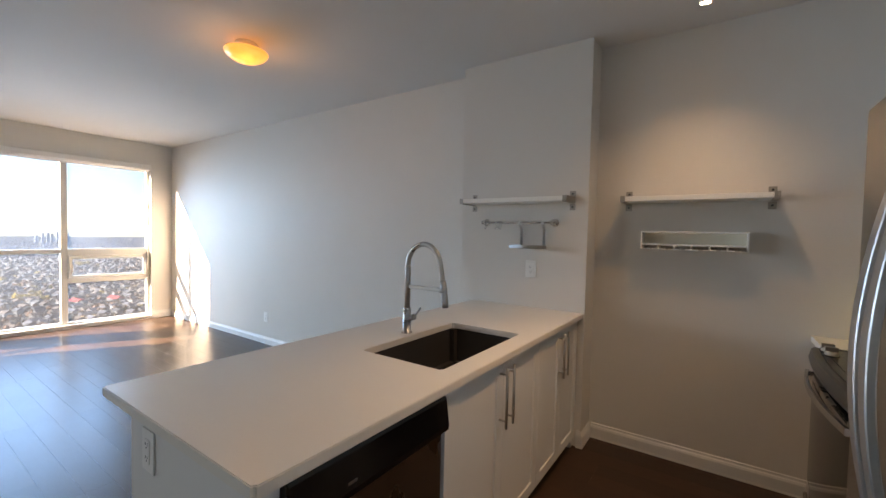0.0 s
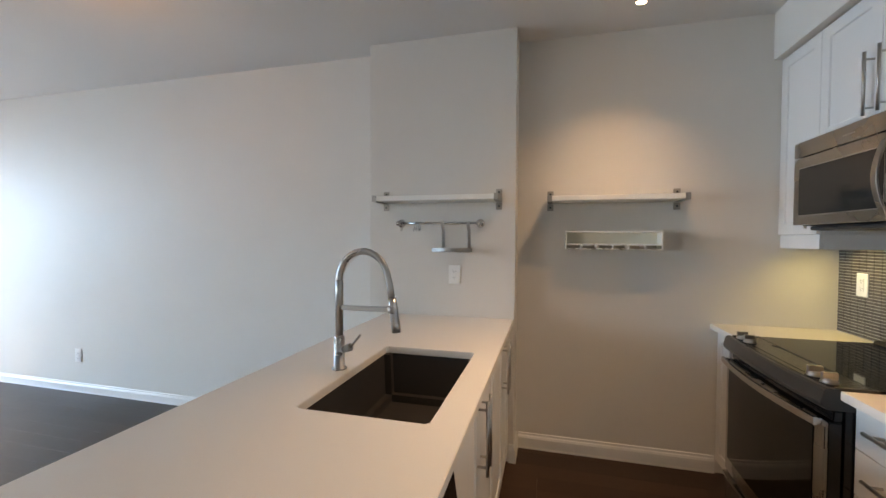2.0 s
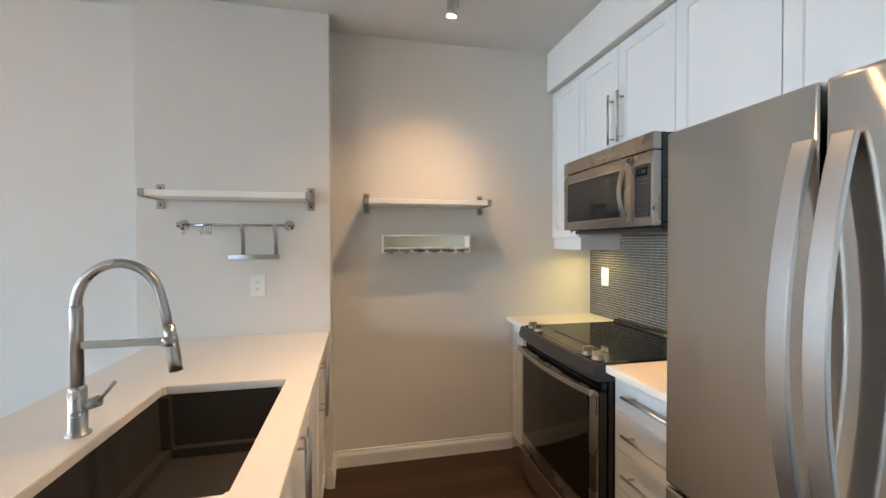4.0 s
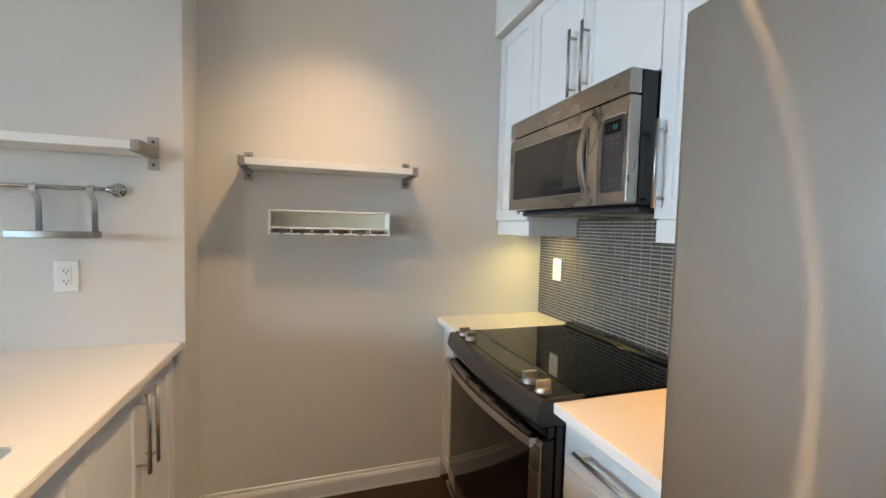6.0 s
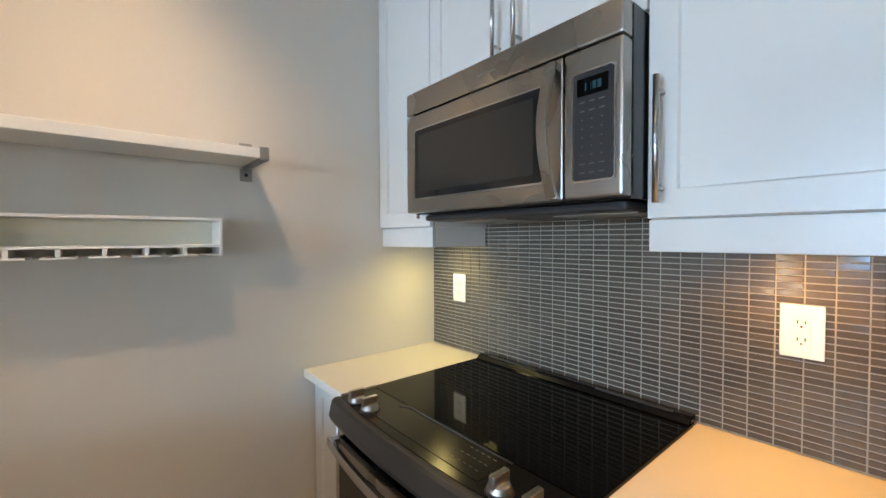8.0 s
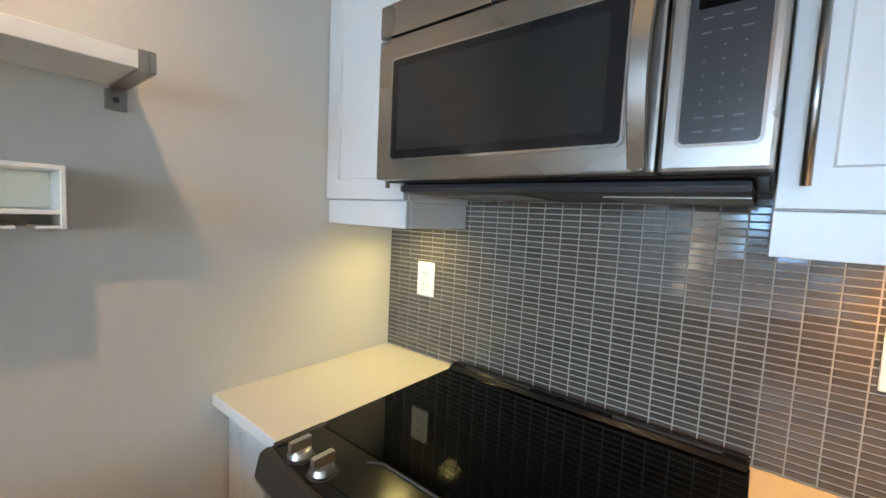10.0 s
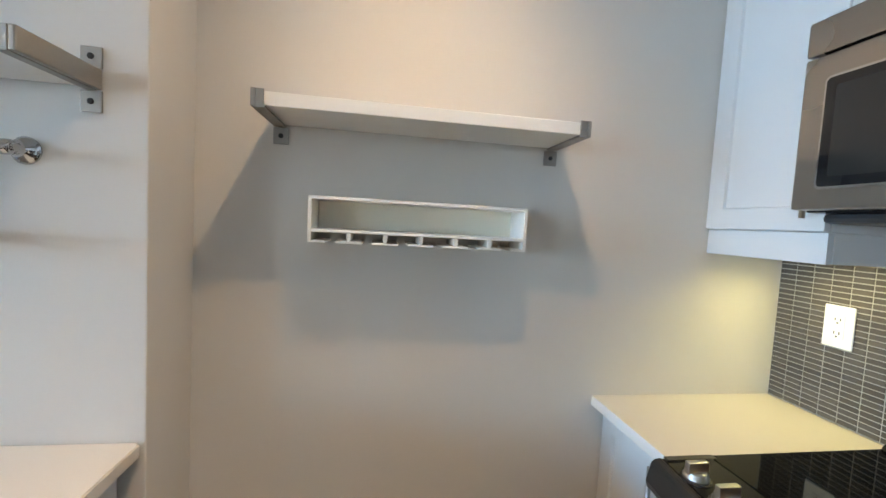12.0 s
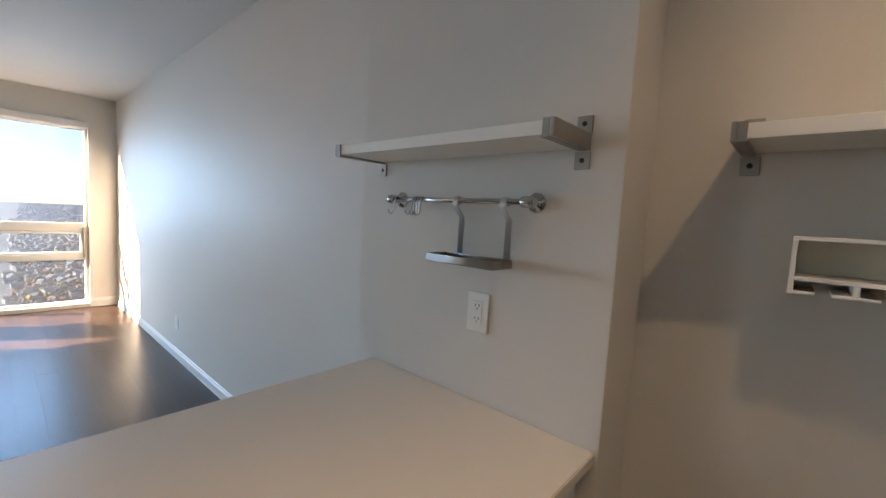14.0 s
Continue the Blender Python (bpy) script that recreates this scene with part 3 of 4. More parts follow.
outlet("wall_outlet", (1.553, BUMP, 1.177), (0, -1, 0), "white outlet on the wall pier above the counter", True)
outlet("wall_outlet", (-1.907, LIVING, 0.35), (0, -1, 0), "white outlet low on the living room wall")
outlet("wall_outlet", (EAST - 0.008, 5.066, 1.179), (-1, 0, 0), "white outlet in the mosaic backsplash behind the range")
outlet("wall_outlet", (EAST - 0.008, 3.952, 1.184), (-1, 0, 0), "white outlet in the mosaic backsplash beside the refrigerator")
outlet("wall_outlet", (1.35, 2.832, 0.782), (0, -1, 0), "white outlet on the peninsula end panel")


# ---- shelves, rail and rack on the walls ----
def wall_shelf(x0, x1, wall, z, label):
    s = thing("wall_shelf", ((x0 + x1) / 2, wall, z), label, "shelf", "white wall shelves")
    front = wall - 0.19
    part("board", box((x0 + 0.012, front + 0.002, z - 0.015), (x1 - 0.012, wall - 0.004, z + 0.015), 0.002), SHELFW, s, "white lacquered board")
    for e, sg in ((x0, 1), (x1, -1)):
        bm = box((e, front - 0.004, z - 0.02), (e + sg * 0.011, wall - 0.003, z + 0.019), 0.003)
        box((e + sg * 0.0112, front - 0.0038, z - 0.021), (e + sg * 0.03, wall - 0.003, z - 0.0155), 0.001, bm)
        box((e + sg * 0.0112, front - 0.0038, z - 0.0155), (e + sg * 0.027, front + 0.0015, z + 0.018), 0.001, bm)
        br_ = part("bracket", bm, GREYMETAL, s, "grey metal bracket")
        mid = e + sg * 0.019
        for zz in ((z + 0.02, z + 0.062), (z - 0.064, z - 0.022)):
            part("wall_tab", box((mid - 0.019, wall - 0.006, zz[0]), (mid + 0.019, wall - 0.0005, zz[1]), 0.002), GREYMETAL, br_)
        part("screw", lathe([(0.006, 0), (0.006, 0.002), (0.003, 0.003)], (mid, wall - 0.006, z - 0.043), 12, axis="y"), SLOT, br_)
        part("screw", lathe([(0.006, 0), (0.006, 0.002), (0.003, 0.003)], (mid, wall - 0.006, z + 0.043), 12, axis="y"), SLOT, br_)
    return s


wall_shelf(1.072, 1.85, BUMP, 1.647, "white board shelf on metal brackets on the pier")
wall_shelf(2.118, 2.886, ALCOVE, 1.648, "white board shelf on metal brackets above the glass rack")

RZ, RY = 1.5, BUMP - 0.045
rail = thing("utensil_rail", (1.455, BUMP, RZ), "polished steel utensil rail on the wall pier", "rail")
part("bar", sweep([(1.186, RY, RZ), (1.734, RY, RZ)], 0.0075, 14), CHROME, rail)
for x, s in ((1.198, -1), (1.717, 1)):
    part("mount", lathe([(0.027, 0), (0.027, 0.003), (0.022, 0.007), (0.012, 0.011), (0.009, 0.02), (0.009, 0.04)], (x, BUMP - 0.0005, RZ), 24, axis="y"), CHROME, rail)
    part("end_knob", lathe([(0.008, -0.02), (0.014, -0.017), (0.015, -0.004), (0.014, 0.008), (0.009, 0.012)], (x, RY, RZ), 18, axis="x"), CHROME, rail)

tray = thing("hanging_tray", (1.53, RY, 1.32), "small steel tray hanging from the utensil rail", "tray")
TX0, TX1, TY0, TY1, TZ = 1.437, 1.668, BUMP - 0.114, BUMP - 0.024, 1.334
for x in (1.486, 1.65):
    pts = [(x, RY + 0.004, RZ - 0.012), (x, RY + 0.0115, RZ + 0.002), (x, RY, RZ + 0.0105), (x, RY - 0.0115, RZ), (x, RY - 0.012, RZ - 0.018), (x, RY + 0.022, RZ - 0.048), (x, RY + 0.022, TZ + 0.004)]
    part("hanger", sweep(pts, 0, 12, flat=(0.02, 0.003, (1, 0, 0))), SATIN, tray, "flat steel hanger")
tb = bmesh.new()
sweep([(TX0, TY0, TZ), (TX1, TY0, TZ)], 0, 12, tb, flat=(0.003, 0.022, (0, 1, 0)))
sweep([(TX0, TY1, TZ), (TX1, TY1, TZ)], 0, 12, tb, flat=(0.003, 0.022, (0, 1, 0)))
sweep([(TX0, TY0, TZ), (TX0, TY1, TZ)], 0, 12, tb, flat=(0.003, 0.022, (1, 0, 0)))
sweep([(TX1, TY0, TZ), (TX1, TY1, TZ)], 0, 12, tb, flat=(0.003, 0.022, (1, 0, 0)))
part("rim", tb, GREYMETAL, tray)
part("tray_floor", box((TX0, TY0, TZ - 0.012), (TX1, TY1, TZ - 0.009), 0.001), GREYMETAL, tray)


def hook(x, lean):
    h = thing("s_hook", (x, RY, RZ), "thin steel s-hook on the utensil rail", "hook", "hooks on the rail")
    loop = [(x, RY + 0.0095 * math.cos(a), RZ + 0.0095 * math.sin(a)) for a in [math.pi * (-0.1 + 0.12 * k) for k in range(10)]]
    tail = [(x, RY - 0.011, RZ - 0.012), (x + lean * 0.4, RY - 0.012, RZ - 0.03), (x + lean, RY - 0.016, RZ - 0.044), (x + lean, RY - 0.025, RZ - 0.05), (x + lean, RY - 0.034, RZ - 0.044), (x + lean, RY - 0.037, RZ - 0.034)]
    part("wire", sweep(loop + tail, 0.0019, 8), CHROME, h)


for hx_, lean in ((1.222, -0.002), (1.306, -0.004), (1.317, 0.003), (1.329, 0.006), (1.341, 0.004)):
    hook(hx_, lean)

RK = dict(x0=2.229, x1=2.771, y0=5.136, y1=ALCOVE - 0.0005, z0=1.342, z1=1.454)
rack = thing("stemware_rack", (2.5, ALCOVE, 1.342), "white wooden wall rack with stemware slots beneath", "rack")
part("top", box((RK["x0"], RK["y0"], 1.446), (RK["x1"], RK["y1"], 1.454), 0.001), SHELFW, rack)
part("bottom", box((RK["x0"] + 0.0085, RK["y0"], 1.368), (RK["x1"] - 0.0085, RK["y1"], 1.376), 0.001), SHELFW, rack)
part("back", box((RK["x0"] + 0.0085, RK["y1"] - 0.006, 1.3765), (RK["x1"] - 0.0085, RK["y1"], 1.4455)), RACKIN, rack)
for x in (RK["x0"], RK["x1"] - 0.008):
    part("side", box((x, RK["y0"], 1.342), (x + 0.008, RK["y1"], 1.4455), 0.001), SHELFW, rack)
pitch = (RK["x1"] - RK["x0"] - 0.016) / 6
for k in range(7):
    x = RK["x0"] + 0.008 + pitch * k
    bm = bmesh.new()
    if 0 < k < 6:
        box((x - 0.005, RK["y0"] + 0.0005, 1.3485), (x + 0.005, RK["y1"], 1.3675), 0.0008, bm, 1)
    a, b = (x - 0.032 if k else x + 0.0005), (x + 0.032 if k < 6 else x - 0.0005)
    box((a, RK["y0"] + 0.0005, 1.3425), (b, RK["y1"], 1.348), 0.0008, bm, 1)
    part("glass_runner", bm, SHELFW, rack)

# ---- east run: cabinets, counters ----
UF, BF = 3.385, 3.096


def upper(name, y0, y1, z0, splits, pulls, pz, label, val=0.0):
    c = thing(name, (3.53, (y0 + y1) / 2, z0), label, "cabinet", "wall cabinets")
    part("body", box((UF + 0.021, y0 + 0.001, z0), (EAST - 0.001, y1 - 0.001, 2.415), 0.001, seg=1), CAB, c)
    for (a, b), py in zip(splits, pulls):
        d = part("door", shaker(UF, a + 0.0018, b - 0.0018, z0 + 0.002, 2.41, -1), CAB, c)
        if py:
            bar_pull(d, UF, py, pz, 0.256, -1)
    if val:
        part("light_valance", box((UF + 0.012, y0 + 0.001, z0 - val), (UF + 0.03, y1 - 0.001, z0 - 0.001), 0.001, seg=1), CAB, c)
    return c


left_cab = upper("wall_cabinet", 4.909, ALCOVE - 0.001, 1.432, [(4.909, 5.249)], [4.935], 1.59, "narrow white shaker wall cabinet beside the end wall", 0.073)
part("side_valance", box((UF + 0.031, 4.91, 1.36), (EAST - 0.012, 4.926, 1.431), 0.001, seg=1), CAB, left_cab)
upper("wall_cabinet", 4.165, 4.909, 1.872, [(4.165, 4.541), (4.541, 4.909)], [4.503, 4.58], 2.036, "white shaker wall cabinet above the microwave")
right_cab = upper("wall_cabinet", 3.732, 4.165, 1.43, [(3.732, 4.165)], [4.134], 1.59, "tall white shaker wall cabinet beside the refrigerator", 0.068)
part("side_valance", box((UF + 0.031, 4.146, 1.363), (EAST - 0.012, 4.163, 1.429), 0.001, seg=1), CAB, right_cab)
upper("fridge_cabinet", 2.95, 3.732, 1.8, [(2.95, 3.341), (3.341, 3.732)], [0, 0], 1.9, "white shaker cabinet above the refrigerator")

for py, mat, col, w, cz in ((5.03, PUCKL, LIME, 0.235, 1.432), (3.95, PUCKA, AMBER, 0.42, 1.43)):
    pk = thing("puck_light", (3.53, py, cz - 0.014), "round puck light lit under the wall cabinet", "light", "under-cabinet lights")
    part("ring", lathe([(0.033, 0.0), (0.034, -0.012), (0.028, -0.0135), (0.027, -0.006), (0.0, -0.006)], (3.53, py, cz - 0.0005), 24), NICKEL, pk)
    part("lens", lathe([(0.026, -0.0062), (0.026, -0.009), (0.0, -0.0095)], (3.53, py, cz), 20), mat, pk, "glowing lens")
    lamp("puck_lamp", "SPOT", (3.53, py, cz - 0.02), (3.53, py, 0.9), w, col, 0.04, 150, 0.9)


def east_base(name, y0, y1, label):
    c = thing(name, (3.38, (y0 + y1) / 2, DOWN), label, "cabinet", "kitchen base cabinets")
    part("body", box((BF + 0.021, y0 + 0.001, 0.1), (EAST - 0.001, y1 - 0.001, DECK - TK - 0.002), 0.001, seg=1), CAB, c)
    part("plinth", box((BF + 0.05, y0 + 0.001, DOWN), (EAST - 0.002, y1 - 0.001, 0.098)), CAB, c, "white toe kick")
    return c


ec = east_base("base_cabinet", 4.915, ALCOVE - 0.001, "narrow white base cabinet between range and end wall")
d = part("door", shaker(BF, 4.917, 5.247, 0.105, DECK - TK - 0.008, -1), CAB, ec)
bar_pull(d, BF, 4.982, 0.722, 0.256, -1)
dc = east_base("drawer_cabinet", 3.654, 4.152, "white drawer cabinet between range and refrigerator")
for z0, z1, pz in ((0.731, 0.873, 0.811), (0.579, 0.728, 0.661), (0.427, 0.576, 0.507), (0.105, 0.424, 0.355)):
    d = part("drawer_front", box((BF, 3.656, z0), (BF + 0.019, 4.15, z1), 0.002), CAB, dc)
    bar_pull(d, BF, 3.938, pz, 0.256, -1, False)



def counter(y0, y1, label):
    return solid("countertop", box((3.055, y0, DECK - TK), (EAST - 0.009, y1, DECK), 0.0025), QUARTZ, label, "countertop", at=(3.36, (y0 + y1) / 2, DECK - TK))


counter(4.913, ALCOVE - 0.001, "off-white quartz counter in the corner")
counter(3.652, 4.153, "off-white quartz counter beside the refrigerator")

# ---- slide-in range ----
RY0, RY1 = 4.157, 4.909
rng = thing("slide_in_range", (3.36, 4.53, DOWN), "slide-in electric range in black and dark steel", "stove")
part("body", box((3.07, RY0, 0.03), (EAST - 0.01, RY1, 0.885), 0.003), BLACK, rng)


def bow(y, amount):
    u = (y - (RY0 + RY1) / 2) / ((RY1 - RY0) / 2)
    return amount * (1 - u * u)


def bowed(y0, y1, xb, xf, z0, z1, amount, lean=0.0, n=16, bevel=0.004):
    """A slab whose -x face bows out; lean pushes its foot further out."""
    bm = bmesh.new()
    rows = []
    for k in range(n + 1):
        y = y0 + (y1 - y0) * k / n
        f = xf - bow(y, amount)
        rows.append([bm.verts.new(p) for p in ((xb, y, z0), (f - lean, y, z0), (f, y, z1), (xb, y, z1))])
    for a, b in zip(rows, rows[1:]):
        for j in range(4):
            bm.faces.new((a[j], a[(j + 1) % 4], b[(j + 1) % 4], b[j]))
    bm.faces.new(rows[0])
    bm.faces.new(rows[-1])
    bmesh.ops.recalc_face_normals(bm, faces=bm.faces[:])
    if bevel:
        sharp = [e for e in bm.edges if len(e.link_faces) == 2 and e.calc_face_angle(0) > 0.6]
        bmesh.ops.bevel(bm, geom=sharp, offset=bevel, segments=2, affect="EDGES")
    return bm


part("cooktop", box((3.15, RY0 - 0.006, 0.905), (3.64, RY1 + 0.006, 0.918), 0.004), BLACKGLASS, rng, "black ceramic glass cooktop")
part("rear_vent", prism([(3.618, 0.9185), (3.628, 0.929), (3.64, 0.933), (3.664, 0.933), (3.668, 0.929), (3.668, 0.905), (3.642, 0.905), (3.642, 0.9185)], 1, RY0 - 0.004, RY1 + 0.004, bevel=0.003), BLACK, rng)
for a, b in ((4.2, 4.42), (4.64, 4.86)):
    part("vent_slot", box((3.634, a, 0.93), (3.644, b, 0.9342), 0.0015), SLOT, rng)
prof = [(3.149, 0.9165), (3.034, 0.9145), (3.03, 0.9165), (3.018, 0.915), (3.01, 0.909), (3.0, 0.868), (3.004, 0.854), (3.022, 0.843), (3.149, 0.842)]


def panel_run(profile, y0, y1, n=20):
    """Sweeps a cross-section along the range's width, bowing its front out."""
    bm = bmesh.new()
    rings = []
    for k in range(n + 1):
        yy = y0 + (y1 - y0) * k / n
        rings.append([bm.verts.new((x - bow(yy, 0.02) * (x < 3.1), yy, z)) for x, z in profile])
    for r0, r1 in zip(rings, rings[1:]):
        for k in range(len(profile)):
            bm.faces.new((r0[k], r0[(k + 1) % len(profile)], r1[(k + 1) % len(profile)], r1[k]))
    bm.faces.new(rings[0])
    bm.faces.new(rings[-1])
    bmesh.ops.recalc_face_normals(bm, faces=bm.faces[:])
    return bm


cp = part("control_panel", panel_run(prof, RY0 - 0.004, RY1 + 0.004), TRIMSTEEL, rng, "charcoal steel control panel front")
part("control_glass", panel_run([(3.1485, 0.9175), (3.036, 0.9162), (3.036, 0.9148), (3.1485, 0.9168)], RY0 + 0.012, RY1 - 0.012), SLATE, cp, "black glass control surface")
for y0, y1 in ((RY0 - 0.006, RY0 + 0.01), (RY1 - 0.01, RY1 + 0.006)):
    part("end_trim", box((3.04, y0, 0.9155), (3.16, y1, 0.9192), 0.0015), TRIMSTEEL, cp, "charcoal steel end trim")
part("touch_strip", box((3.045, 4.335, 0.9155), (3.14, 4.72, 0.918), 0.001), SLATE, cp, "dark touch control strip")
part("strip_edge", sweep([(3.144, 4.33, 0.9185), (3.146, 4.7, 0.9188), (3.128, 4.728, 0.9185)], 0.0025, 8), CHARCOAL, cp)
for i in range(5):
    for j in range(3):
        part("legend", box((3.07 + j * 0.028, 4.358 + i * 0.018, 0.9181), (3.072 + j * 0.028, 4.367 + i * 0.018, 0.9185)), LEGEND, cp, "pale control marking")
for ky, kx in ((4.838, 3.054), (4.764, 3.054), (4.287, 3.056), (4.21, 3.056)):
    kn = part("knob", lathe([(0.0245, 0), (0.0245, 0.006), (0.022, 0.009), (0.0215, 0.014), (0.02, 0.016), (0.0, 0.0165)], (kx, ky, 0.9178), 28), NICKEL, rng, "brushed steel knob")
    part("grip", box((kx - 0.023, ky - 0.0065, 0.93), (kx + 0.023, ky + 0.0065, 0.954), 0.0025), NICKEL, kn)
    part("skirt", lathe([(0.029, 0), (0.028, 0.0012)], (kx, ky, 0.9172), 28), SLOT, kn)
part("gap_panel", bowed(RY0 + 0.002, RY1 - 0.002, 3.069, 3.04, 0.803, 0.84, 0.012), BLACK, rng)
dr = part("oven_door", bowed(RY0 + 0.003, RY1 - 0.003, 3.069, 3.027, 0.235, 0.8, 0.014), BLACK, rng, "black oven door with a steel frame")
part("door_frame", bowed(RY0 + 0.003, RY1 - 0.003, 3.03, 3.018, 0.237, 0.798, 0.014, bevel=0.003), STEELH, dr, "brushed steel door face")
part("glass", bowed(RY0 + 0.05, RY1 - 0.035, 3.03, 3.0155, 0.305, 0.768, 0.0145, bevel=0.002), OVENGLASS, dr, "dark oven window")
hp = [(2.998 - bow(y, 0.034), y, 0.797) for y in np.linspace(RY0 + 0.01, RY1 - 0.01, 17)]
hb = strap(hp, 0.014, 0.026, (1, 0, 0))
for y in (RY0 + 0.025, RY1 - 0.025):
    box((2.996, y - 0.012, 0.787), (3.018, y + 0.012, 0.807), 0.003, hb)
part("handle", hb, STEEL, dr, "bowed steel handle")
part("storage_drawer", bowed(RY0 + 0.003, RY1 - 0.003, 3.069, 3.02, 0.05, 0.228, 0.014), STEEL, rng, "steel storage drawer")
part("drawer_lip", bowed(RY0 + 0.003, RY1 - 0.003, 3.06, 3.006, 0.205, 0.226, 0.02), STEEL, rng)
part("kick", box((3.09, RY0 + 0.01, DOWN), (3.6, RY1 - 0.01, 0.03)), BLACK, rng)

# ---- over-the-range microwave ----
MY0, MY1, MZ0, MZ1, MX = 4.168, 4.906, 1.472, 1.869, 3.283
mw = thing("microwave_oven", (3.48, 4.54, MZ0), "steel over-the-range microwave with a dark window", "microwave")
part("body", box((MX + 0.042, MY0, MZ0), (EAST - 0.009, MY1, MZ1), 0.004), BLACK, mw, "black painted case")
part("top_grille", box((MX, MY0, 1.796), (MX + 0.041, MY1, MZ1), 0.006), STEELH, mw, "brushed steel top strip")
part("brand_bar", box((MX - 0.0012, 4.505, 1.826), (MX + 0.001, 4.57, 1.832)), NICKEL, mw, "small raised mark")
door = part("door", box((MX + 0.001, 4.304, MZ0 + 0.004), (MX + 0.041, MY1, 1.792), 0.005), STEELH, mw, "brushed steel door")


def rounded(y0, y1, z0, z1, r, xa, xb, bevel=0.0015, n=6):
    pts = []
    for cy, cz, a0 in ((y1 - r, z1 - r, 0), (y0 + r, z1 - r, 90), (y0 + r, z0 + r, 180), (y1 - r, z0 + r, 270)):
        for k in range(n + 1):
            a = radians(a0 + 90 * k / n)
            pts.append((cy + r * math.cos(a), cz + r * math.sin(a)))
    return prism(pts, 0, xa, xb, bevel=bevel)


part("window_trim", rounded(4.35, 4.86, 1.516, 1.745, 0.012, MX - 0.0025, MX + 0.0012), CHROME, door, "bright trim round the window")
part("window_glass", rounded(4.354, 4.856, 1.52, 1.741, 0.01, MX - 0.0038, MX), MWGLASS, door, "dark glass")
part("screen", rounded(4.381, 4.835, 1.54, 1.722, 0.006, MX - 0.0044, MX - 0.003), MWSCREEN, door, "grey perforated screen behind the glass")
hp = []
for k in range(31):
    u = k / 30
    hp.append((MX - 0.012 - 0.036 * math.sin(math.pi * u), 4.325, 1.482 + u * (1.78 - 1.482)))
part("handle", strap(hp, 0.026, 0.009, (0, 1, 0), edge=0.0015), STEELH, door, "bowed steel handle")
for z in (1.487, 1.775):
    part("handle_foot", box((MX - 0.014, 4.316, z - 0.01), (MX + 0.002, 4.334, z + 0.01), 0.003), STEEL, door)
pan = part("control_panel", box((MX + 0.001, MY0, MZ0 + 0.004), (MX + 0.041, 4.301, 1.792), 0.006), STEELH, mw, "steel control side")
part("panel_trim", rounded(4.181, 4.281, 1.509, 1.744, 0.01, MX - 0.002, MX + 0.0012), CHROME, pan)
keypad = part("keypad", rounded(4.184, 4.278, 1.512, 1.741, 0.009, MX - 0.0035, MX), KEYPAD, pan, "dark keypad")
part("display", rounded(4.196, 4.266, 1.69, 1.727, 0.003, MX - 0.0046, MX - 0.003), BLACKGLASS, pan)
db = bmesh.new()
for k, wd in enumerate((0.003, 0.0015, 0.008, 0.008)):
    box((MX - 0.0052, 4.244 - k * 0.011, 1.7), (MX - 0.0047, 4.244 - k * 0.011 + wd, 1.716), 0, db)
part("digits", db, CYAN, pan, "faint cyan digits")
kb = bmesh.new()
for i in range(9):
    for j in range(3):
        wd = 0.012 if i in (0, 1, 7, 8) else 0.003
        y = 4.254 - j * 0.022
        box((MX - 0.0041, y - wd / 2, 1.676 - i * 0.0185), (MX - 0.0036, y + wd / 2, 1.678 - i * 0.0185), 0, kb)
part("key_legend", kb, LEGEND, pan, "pale key markings")
part("underside", box((MX + 0.06, MY0 + 0.02, MZ0 - 0.022), (EAST - 0.03, MY1 - 0.02, MZ0 - 0.001), 0.01), CHARCOAL, mw, "sloped dark underside")
for y in (4.3, 4.68):
    part("grease_filter", box((3.4, y - 0.11, MZ0 - 0.026), (3.58, y + 0.11, MZ0 - 0.0225), 0.001), GREYMETAL, mw, "metal mesh filter")

# ---- refrigerator ----
GY0, GY1, GX, GZ = 2.91, 3.65, 2.896, 1.697
FM = (GY0 + GY1) / 2
fr = thing("french_door_refrigerator", (3.3, FM, DOWN), "brushed steel french-door refrigerator with bottom freezer", "refrigerator")
part("case", box((3.0, GY0 + 0.004, 0.03), (EAST - 0.02, GY1 - 0.004, GZ - 0.012), 0.004), CHARCOAL, fr, "dark grey case")


def fridge_front(y0, y1, z0, z1):
    """A thick steel front with softly rounded edges."""
    return box((GX, y0, z0), (2.996, y1, z1), 0.007, seg=3)


for y0, y1, hy in ((FM + 0.005, GY1, FM + 0.022), (GY0, FM - 0.005, FM - 0.042)):
    dd = part("door", fridge_front(y0, y1, 0.753, GZ), FRIDGESTEEL, fr, "brushed steel door")
    hp = []
    for k in range(41):
        u = k / 40
        hp.append((GX - 0.009 - 0.059 * math.sin(math.pi * u) ** 0.9, hy, 0.84 + u * 0.75))
    part("handle", strap(hp, 0.037, 0.013, (0, 1, 0)), FRIDGEBAR, dd, "long bowed steel handle")
    part("gasket", box((2.997, y0 + 0.008, 0.76), (2.9995, y1 - 0.008, GZ - 0.008)), SLOT, dd, "dark rubber door gasket")
fz_ = part("freezer_drawer", fridge_front(GY0, GY1, 0.06, 0.743), FRIDGESTEEL, fr, "brushed steel freezer drawer")
hp = []
for k in range(31):
    u = k / 30
    y = GY0 + 0.07 + u * (GY1 - GY0 - 0.14)
    hp.append((GX - 0.006 - 0.05 * math.sin(math.pi * u) ** 0.6, y, 0.66))
part("handle", strap(hp, 0.013, 0.034, (1, 0, 0)), FRIDGEBAR, fz_, "bowed steel freezer handle")
